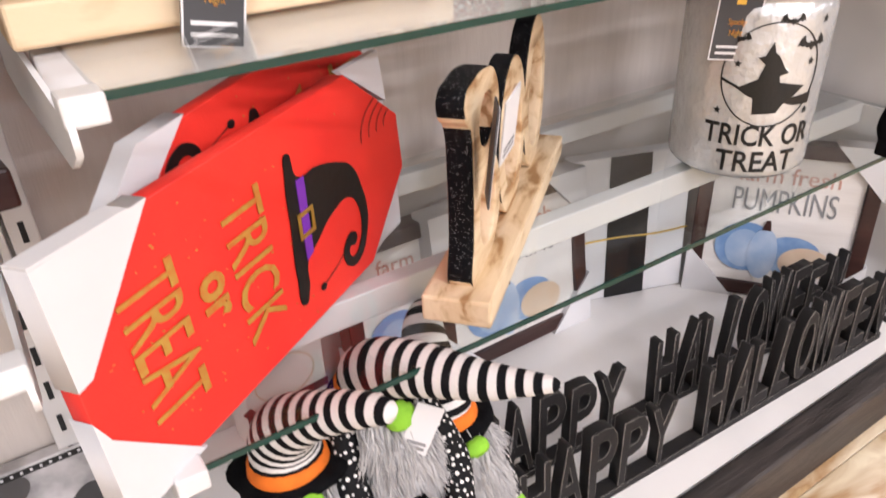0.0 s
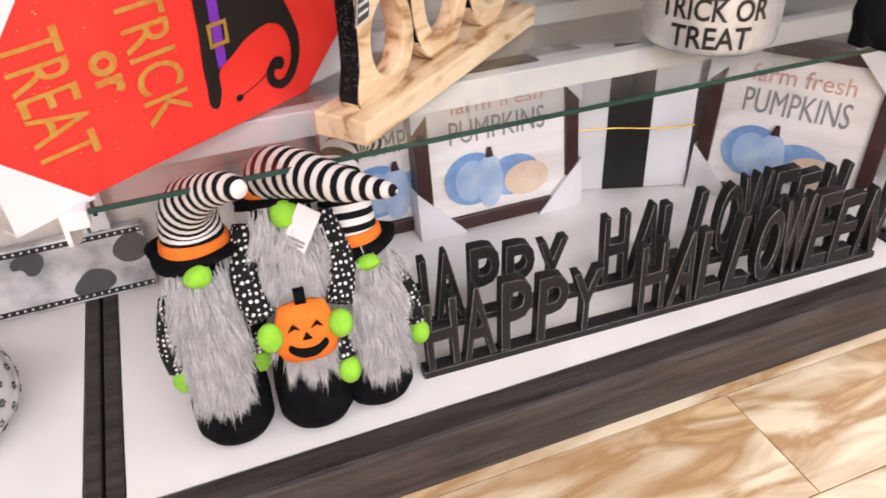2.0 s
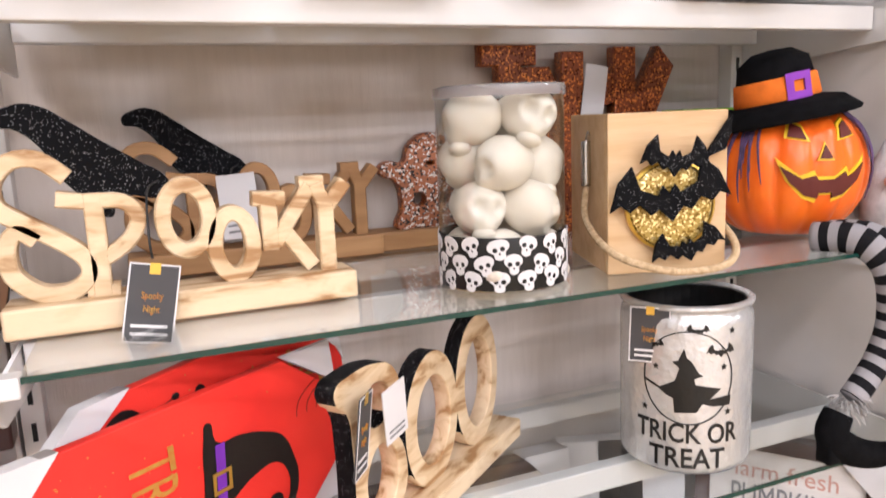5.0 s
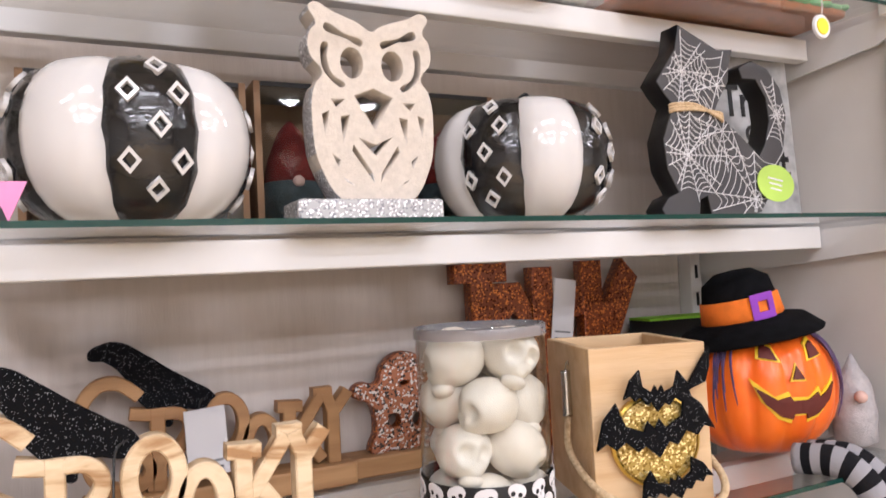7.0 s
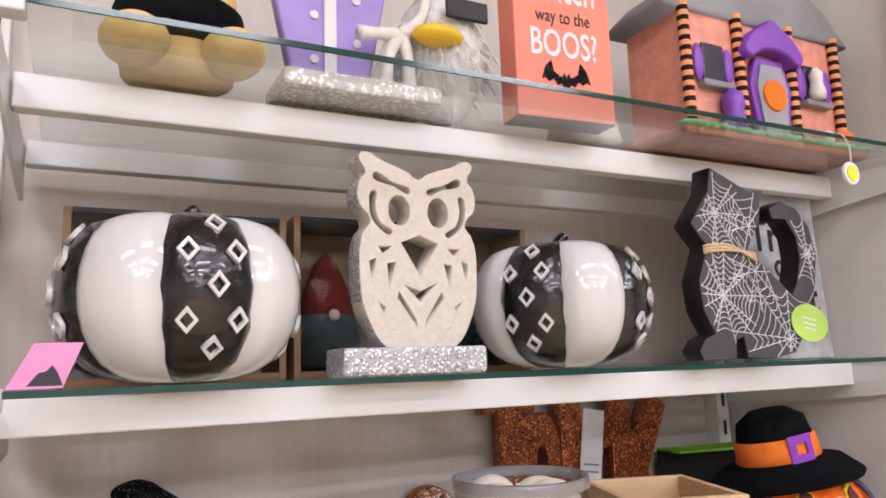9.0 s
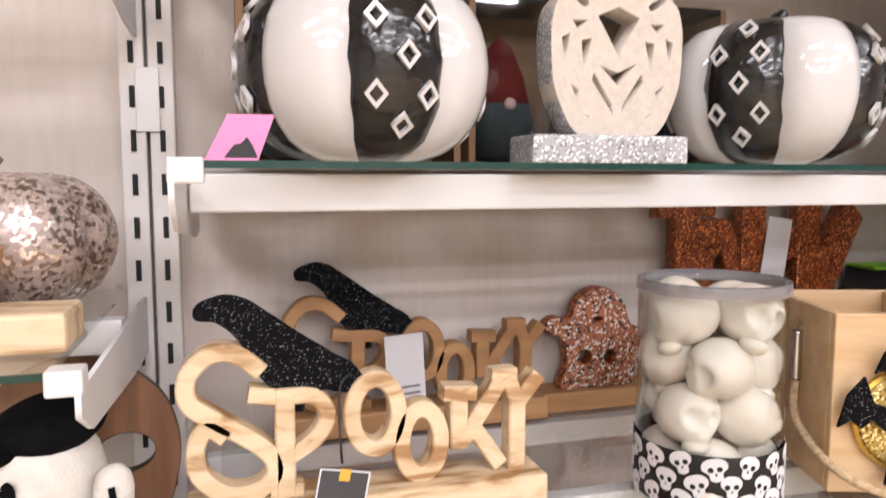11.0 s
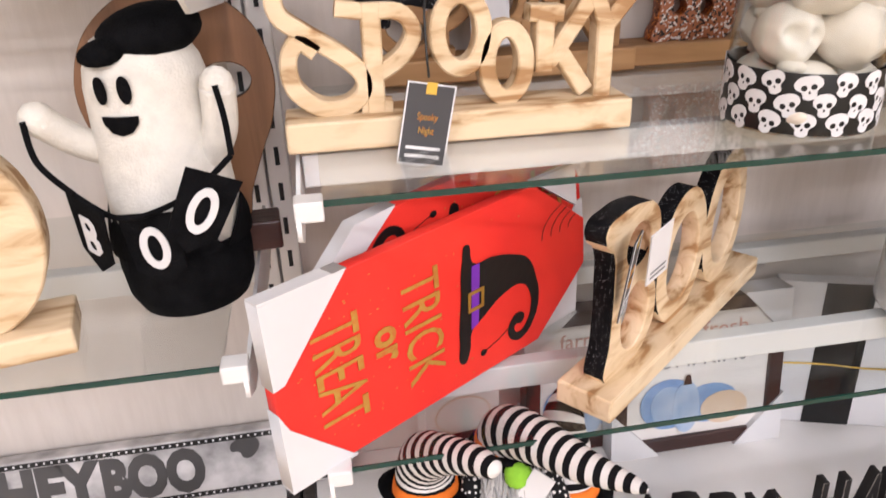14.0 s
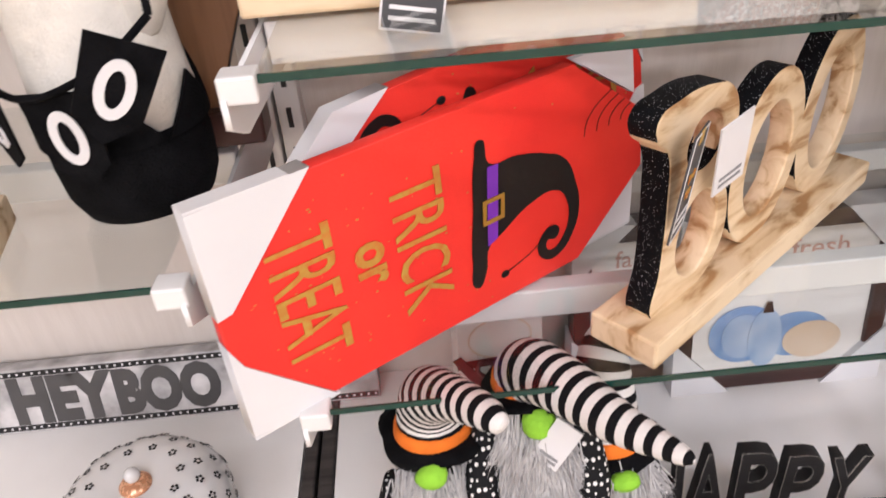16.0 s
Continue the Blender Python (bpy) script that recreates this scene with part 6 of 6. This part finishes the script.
yt = thing("yellow_dot_tag", pose(1.025, -0.006, UP - 0.055), "yellow and white round tag hanging on a white thread", "tag", "hang tags")
part("disc", moved(lathe([(0.001, 0.003), (0.015, 0.003), (0.016, 0)], 24), pose(0, 0, 0, 90)), M_PAPER, yt)
part("yellow_spot", moved(lathe([(0.001, 0.0045), (0.0105, 0.0045), (0.011, 0.003)], 24), pose(0, 0, 0, 90)), mat("bright_yellow", (0.85, 0.70, 0.02), 0.5), yt)
part("thread", tube([(0.004, 0, 0.015), (0.006, 0.0, 0.035), (-0.004, 0.002, 0.054), (-0.006, 0.012, 0.0565)], [0.0007] * 4, 6), M_PAPER, yt)


# ---- left bay ----
def ghost():
    bm = bmesh.new()
    def tag(i, start):
        bm.faces.ensure_lookup_table()
        for f in bm.faces[start:]:
            f.material_index, f.smooth = i, True
        return len(bm.faces)
    lathe([(0.02, 0), (0.048, 0.004), (0.055, 0.02), (0.057, 0.045), (0.056, 0.07)], 30, bm=bm)
    k = tag(1, 0)
    lathe([(0.0565, 0.068), (0.053, 0.10), (0.050, 0.16), (0.048, 0.2), (0.045, 0.215), (0.035, 0.234), (0.016, 0.244), (0.001, 0.247)], 30, bm=bm)
    k = tag(0, k)
    for j in range(6):
        a = 2 * math.pi * j / 6 - 1.2
        me = bpy.data.meshes.new("tmp")
        t = bend(fine(moved(cutout([[None, (-0.03, -0.004), (0.03, -0.004), (0.0, 0.034)]], 0.002), pose(0, -0.002, 0)), 0.012), 0.057, a, 0.066)
        t.to_mesh(me), t.free(), bm.from_mesh(me), bpy.data.meshes.remove(me)
    k = tag(1, k)
    # beret with a peak
    ball((0.010, 0.002, 0.236), (0.042, 0.043, 0.021), 22, bm, Euler((0.12, -0.12, 0)))
    ball((-0.015, -0.034, 0.229), (0.020, 0.016, 0.008), 16, bm, Euler((0.3, -0.2, 0.6)))
    k = tag(1, k)
    tube([(-0.04, -0.005, 0.145), (-0.058, -0.022, 0.16), (-0.075, -0.04, 0.184)], [0.014, 0.013, 0.013], 12, bm)
    tube([(0.04, -0.012, 0.135), (0.056, -0.024, 0.16), (0.062, -0.03, 0.196)], [0.014, 0.014, 0.014], 12, bm)
    ball((-0.075, -0.04, 0.184), (0.014, 0.013, 0.014), 12, bm), ball((0.062, -0.03, 0.197), (0.014, 0.013, 0.015), 12, bm)
    k = tag(0, k)
    for pts in ([(-0.080, -0.052, 0.186), (-0.076, -0.058, 0.155), (-0.056, -0.058, 0.127)], [(-0.056, -0.058, 0.127), (-0.026, -0.074, 0.113), (0.0, -0.078, 0.113), (0.04, -0.076, 0.128), (0.07, -0.062, 0.15)], [(0.07, -0.062, 0.15), (0.068, -0.052, 0.175), (0.064, -0.045, 0.2)]):
        tube(pts, [0.0024] * len(pts), 8, bm)
    k = tag(1, k)
    for x, y, z, rz, ry in ((-0.046, -0.068, 0.124, -40, 10), (0.0, -0.074, 0.113, -4, 0), (0.058, -0.074, 0.140, 30, 30)):
        mm = pose(x, y, z, 4, 0, rz) @ pose(0, 0, 0, 0, ry, 0)
        for pts, dep, off, i in (([[None, (-0.023, 0), (0.023, 0), (0.02, -0.05), (0.0, -0.066), (-0.02, -0.05)]], 0.002, 0, 1), ([circle(0, -0.03, 0.0115, 0.019, 14), circle(0, -0.03, 0.0055, 0.012, 12)] if x > -0.03 else [[None, (-0.010, -0.048), (0.004, -0.048), (0.010, -0.042), (0.009, -0.034), (0.005, -0.031), (0.008, -0.026), (0.007, -0.018), (0.002, -0.014), (-0.010, -0.014)], circle(-0.001, -0.04, 0.0045, 0.0045), circle(-0.002, -0.0225, 0.004, 0.004)], 0.001, -0.0016, 2)):
            me = bpy.data.meshes.new("tmp")
            t = moved(cutout(pts, dep), mm @ pose(0, off, 0))
            t.to_mesh(me), t.free(), bm.from_mesh(me), bpy.data.meshes.remove(me)
            k = tag(i, k)
    for sp in (circle(-0.020, 0.203, 0.0048, 0.0105), circle(-0.001, 0.203, 0.0048, 0.0105), [None, (-0.0245, 0.183), (0.0045, 0.183), (0.0035, 0.177), (-0.002, 0.1705), (-0.010, 0.168), (-0.018, 0.1705), (-0.0235, 0.177)]):
        me = bpy.data.meshes.new("tmp")
        t = bend(fine(moved(cutout([sp], 0.0015), pose(0, -0.002, 0)), 0.01), 0.0490, -math.pi / 2, 0)
        t.to_mesh(me), t.free(), bm.from_mesh(me), bpy.data.meshes.remove(me)
    tag(1, k)
    g = link("plush_ghost", bm, [M_GHOST, M_BLACKFELT, M_PAPER], m=pose(-0.064, 0.135, LEFT_LOW + 0.002, 0, -2, -6) @ Matrix.Scale(1.11, 4))
    return tagged(g, "white felt plush ghost in black cap holding bunting", "plush ghost")


ghost()
sb = thing("skull_board", pose(-0.042, 0.245, LEFT_LOW, -7, 0, 4), "brown wooden skull board with black rim on a stand", "decoration")
part("board", moved(cutout([[(-0.055, 0.03), (0.022, 0.03), (0.036, 0.07), (0.052, 0.11), (0.069, 0.15), (0.073, 0.21), (0.045, 0.262), (-0.02, 0.29), (-0.085, 0.268), (-0.122, 0.21), (-0.118, 0.15), (-0.095, 0.11), (-0.072, 0.07)], circle(0.024, 0.190, 0.029, 0.021), circle(-0.068, 0.190, 0.029, 0.021)], 0.02, 0.0015), pose(0, 0, 0)), [wood("walnut", (0.25, 0.12, 0.055), (0.13, 0.058, 0.024), axis=(3, 3, 0.3)), M_BLACK], sb, "walnut board")
part("foot", box(-0.05, -0.03, 0, 0.062, 0.03, 0.034, 0.003), M_FRAME, sb, "dark wooden foot")
wo = thing("wooden_letter", pose(-0.235, 0.07, LEFT_LOW, 0, 0, 12), "thick natural wooden letter ring on a base", "sign")
part("base", box(-0.09, -0.036, 0, 0.07, 0.036, 0.026, 0.003), M_MANGO, wo)
part("letter", moved(cutout([circle(-0.005, 0.095, 0.068, 0.088, 18), circle(-0.006, 0.097, 0.036, 0.055, 16)], 0.04, 0.003), pose(0, 0, 0.018)), M_MANGO, wo)
wd = thing("wooden_stand", pose(-0.096, 0.09, LEFT_UP), "pale wooden block stand with a carved wooden bowl", "decoration")
part("block", box(-0.09, -0.035, 0, 0.068, 0.035, 0.03, 0.004), M_MANGO, wd)
part("carved_bowl", moved(lathe([(0.012, 0.03), (0.03, 0.032), (0.046, 0.05), (0.05, 0.075), (0.046, 0.076), (0.03, 0.045), (0.001, 0.04)], 30), pose(-0.03, 0, 0)), M_MANGO2, wd, "turned brown wooden bowl", smooth=True)
sq = thing("sequin_pumpkin", pose(-0.125, 0.225, LEFT_UP), "bronze sequin-covered pumpkin on glass", "pumpkin")
part("body", ribbed(0.112, 0.145, 8, 0.12, seg=64), M_SEQUIN, sq, "bronze sequins", smooth=True)
part("stem", tube([(0, 0, 0.118), (0.004, 0, 0.14), (0.012, 0, 0.15)], [0.012, 0.01, 0.009], 10), M_MANGO2, sq, smooth=True)

hb = thing("hey_boo_sign", pose(-0.243, 0.385, DK + 0.0005, -12), "long black and white hey boo box sign with dotted edge", "sign")
# The panel's mottled grey is colour standing in for reflections on its glossy face.
part("panel", box(-0.315, -0.014, 0, 0.315, 0.014, 0.105, 0.002), mat("white_print_grey_reflection", (0.62, 0.60, 0.60), 0.25, color2=(0.20, 0.195, 0.195), scale=16), hb)
for z in (0.004, 0.094):
    part("border", box(-0.313, -0.0152, z, 0.313, -0.0142, z + 0.008), M_BLACK, hb)
    bm = bmesh.new()
    for k in range(58):
        box(-0.308 + k * 0.0108, -0.0158, z + 0.003, -0.305 + k * 0.0108, -0.0153, z + 0.006, bm=bm)
    tagged(part("dots", bm, M_PAPER, hb, "white dotted edge"), kind="stuff")
for body_, x, w in (("HEY", -0.219, 0.152), ("BOO", -0.068, 0.154)):
    words("word", body_, x, 0.0135, w, 0.079, mat("charcoal_print", (0.075, 0.072, 0.072), 0.3), hb, y=-0.0148, bold=0.06)
part("dark_blot", moved(cutout([[(0.128, 0.075), (0.134, 0.091), (0.17, 0.091), (0.163, 0.064), (0.148, 0.06), (0.14, 0.072)], [(0.2, 0.015), (0.212, 0.04), (0.235, 0.05), (0.26, 0.03), (0.25, 0.015)], [(0.268, 0.06), (0.28, 0.09), (0.31, 0.09), (0.31, 0.055)]], 0.0006), pose(0, -0.0146, 0)), bpy.data.materials["charcoal_print"], hb)

fp = thing("flower_print_pumpkin", pose(-0.196, 0.148, DK) @ Matrix.Scale(0.92, 4), "white ceramic pumpkin with small black flowers and copper stem", "pumpkin")
part("body", ribbed(0.112, 0.15, 8, 0.035, seg=64), M_CERAMIC, fp, smooth=True)
part("stem", tube([(0, 0, 0.124), (0.0, 0, 0.136), (0.0, 0, 0.141)], [0.020, 0.020, 0.014], 18), glitter("copper_flake", (0.45, 0.20, 0.10), (0.9, 0.55, 0.35), 300, 0.35, 0.9), fp, "copper stem", smooth=True)
part("knob", ball((-0.002, 0.004, 0.147), (0.010, 0.010, 0.011), 16), M_CERAMIC, fp, "white ceramic knob", smooth=True)
fb = bmesh.new()
for k in range(5):
    a = 2 * math.pi * k / 5
    ball((0.0040 * math.cos(a), 0, 0.0040 * math.sin(a)), (0.0021, 0.0006, 0.0021), 8, fb)
fme = bpy.data.meshes.new("flower")
fb.to_mesh(fme), fb.free()
fme.materials.append(M_BLACK)
def pumpkin_profile(t):
    z = 0.075 - 0.075 * math.cos(t)
    return 0.112 * math.sin(t) ** 0.75, z - 0.15 * 0.14 * max(0, (t / math.pi - 0.72) / 0.28) ** 2


for row in range(8):
    t = math.pi * (0.26 + 0.087 * row)
    (r0, z0), (r1, z1), (rr, zz) = pumpkin_profile(t - 0.02), pumpkin_profile(t + 0.02), pumpkin_profile(t)
    tilt = math.atan2(r0 - r1, z1 - z0)
    count = max(6, int(2 * math.pi * rr / 0.031))
    for k in range(count):
        a = 2 * math.pi * (k + 0.5 * (row % 2)) / count
        q = rr * (1 - 0.035 * (1 - abs(math.cos(4 * a)) ** 0.7)) + 0.001 * math.cos(tilt)
        fl = new("flower", fme)
        fl.parent = fp
        fl.matrix_basis = pose(q * math.cos(a), q * math.sin(a), zz + 0.001 * math.sin(tilt), 0, 0, math.degrees(a) + 90) @ pose(0, 0, 0, -math.degrees(tilt)) @ pose(0, 0, 0, 0, 37 * k, 0)

# ---- end display ----
def cloth_pumpkin(m, r, h, material, label, stem):
    p = thing("fabric_pumpkin", m, label, "pumpkin", "end display pumpkins")
    part("body", ribbed(r, h, 9, 0.09, seg=72), material, p, smooth=True)
    part("stem", tube([(0, 0, h * 0.82), (0.004, 0, h * 1.0), (0.016, 0, h * 1.08)], [r * 0.13, r * 0.09, r * 0.08], 10), stem, p, smooth=True)
    return p


M_GING = dotted("pink_gingham", (0.64, 0.50, 0.43), (0.50, 0.21, 0.165), 95, 0.5)
M_IRID = mat("pink_lustre", (0.72, 0.42, 0.42), 0.18, 0.35, color2=(0.75, 0.55, 0.38), scale=14, coat=0.6, bump=0.3, bump_scale=60)
M_FLORAL = mat("white_stitched_cloth", (0.76, 0.73, 0.68), 0.9, bump=0.4, bump_scale=300)
M_IKAT = dotted("grey_ikat", (0.62, 0.60, 0.58), (0.06, 0.06, 0.06), 40, 0.45)
cloth_pumpkin(pose(1.40, 0.055, DK), 0.085, 0.135, M_GING, "pink gingham fabric pumpkin on the end display", M_ROPE)
fl = cloth_pumpkin(pose(1.53, 0.165, DK), 0.09, 0.19, M_FLORAL, "white fabric pumpkin embroidered with autumn leaves", M_ROPE)
for k, (a, z, mt) in enumerate(((-2.5, 0.12, M_GREEN), (-2.1, 0.09, M_RUST), (-1.7, 0.13, M_GREEN), (-1.9, 0.15, M_RUST), (-2.4, 0.06, M_ORANGE), (-1.4, 0.1, M_RUST))):
    lf = fine(cutout([[(0, -0.024), (0.012, -0.004), (0.004, 0.024), (-0.012, 0.004)]], 0.003), 0.02)
    part("leaf_patch", moved(lf, pose(0.09 * math.cos(a) * math.sin(math.acos(1 - z / 0.095)) ** 0.75, 0.09 * math.sin(a) * math.sin(math.acos(1 - z / 0.095)) ** 0.75, z, 0, 0, math.degrees(a) + 90) @ pose(0, 0, 0, 0, 40 * k, 0)), mt, fl, "stitched leaf")
es = thing("end_glass_shelf", pose(0, 0, 0.445), "clear glass shelf on the end display with white rim", "shelf")
ep2 = part("pane", box(1.262, 0.012, -0.006, 1.66, 0.75, 0), M_GLASS, es)
ep2.visible_shadow = False
part("front_rim", box(1.245, -0.01, -0.032, 1.67, 0.01, 0.004, 0.003), M_WHITE, es, "white front rail")
part("side_rim", box(1.664, 0.0105, -0.032, 1.68, 0.76, 0.004, 0.003), M_WHITE, es, "white side rail")
part("bracket", box(1.242, 0.0105, -0.03, 1.255, 0.75, -0.007, 0.002), M_WHITE, es)
cloth_pumpkin(pose(1.50, 0.15, 0.4455), 0.105, 0.19, M_IRID, "iridescent pink glass pumpkin on the end shelf", M_GOLDFOIL)
# a table further along the aisle
tb = thing("display_table", pose(3.0, 0.95, 0), "low dark wooden display table across the aisle", "table")
part("tabletop", box(-0.5, -0.4, 0.2, 0.7, 0.5, 0.24, 0.006), M_LIP, tb)
for x in (-0.46, 0.62):
    for y in (-0.36, 0.42):
        part("leg", box(x, y, 0, x + 0.05, y + 0.05, 0.1995), M_LIP, tb)
cloth_pumpkin(pose(2.78, 0.72, 0.2405), 0.14, 0.2, M_IKAT, "black and white patterned fabric pumpkin on a table", M_ROPE)
cloth_pumpkin(pose(3.08, 0.75, 0.2405), 0.15, 0.22, M_IKAT, "large black and white patterned pumpkin on a table", M_ROPE)

# ---- floor planks round the shelving ----
for iy in range(-7, 16):
    y0 = -0.09 + iy * 0.182
    for ix in range(0, 5):
        x0 = -0.55 + ix * 1.2 + (iy * 0.437) % 1.2 - 0.6
        if (iy, ix) == (-7, 0):
            base = link("plank", box(0, 0, -0.0039, 1.1985, 0.1805, 0.0, 0.0008), M_FLOOR, FLOOR)
            plank_data = base.data
        else:
            base = new("plank", plank_data)
            base.parent = FLOOR
        base.location = (x0, y0, 0)

# ---- small gift box by the wall behind the gnomes ----
M_MAROON = mat("maroon_ribbon", (0.13, 0.018, 0.022), 0.5, var=0.15, scale=60)
rb = thing("ribboned_box", pose(0.25, 0.385, DK + 0.0005, 0, 0, 6), "small white gift box with a maroon ribbon by the wall", "gift box")
part("carton", box(-0.062, -0.03, 0, 0.062, 0.03, 0.165, 0.002), M_BOARD, rb)
part("round_print", moved(cutout([circle(0, 0.11, 0.046, 0.036, 20), circle(0, 0.11, 0.044, 0.034, 20)], 0.0008), pose(0, -0.0306, 0)), M_TANPRINT, rb)
part("ribbon", box(-0.0635, -0.0318, 0.062, 0.0635, -0.0308, 0.076), M_MAROON, rb, "maroon satin ribbon")
part("ribbon_end", moved(cutout([[None, (-0.07, 0.085), (-0.058, 0.09), (-0.02, 0.03), (-0.036, 0.022)]], 0.002), pose(0, -0.036, 0)), M_MAROON, rb)
for s in (-1, 1):
    part("bow_loop", tube([(-0.012, -0.036, 0.066), (-0.012 + s * 0.016, -0.04, 0.08), (-0.012 + s * 0.024, -0.04, 0.064), (-0.012 + s * 0.012, -0.04, 0.05), (-0.012, -0.036, 0.064)], [0.0035] * 5, 8), M_MAROON, rb, smooth=True)
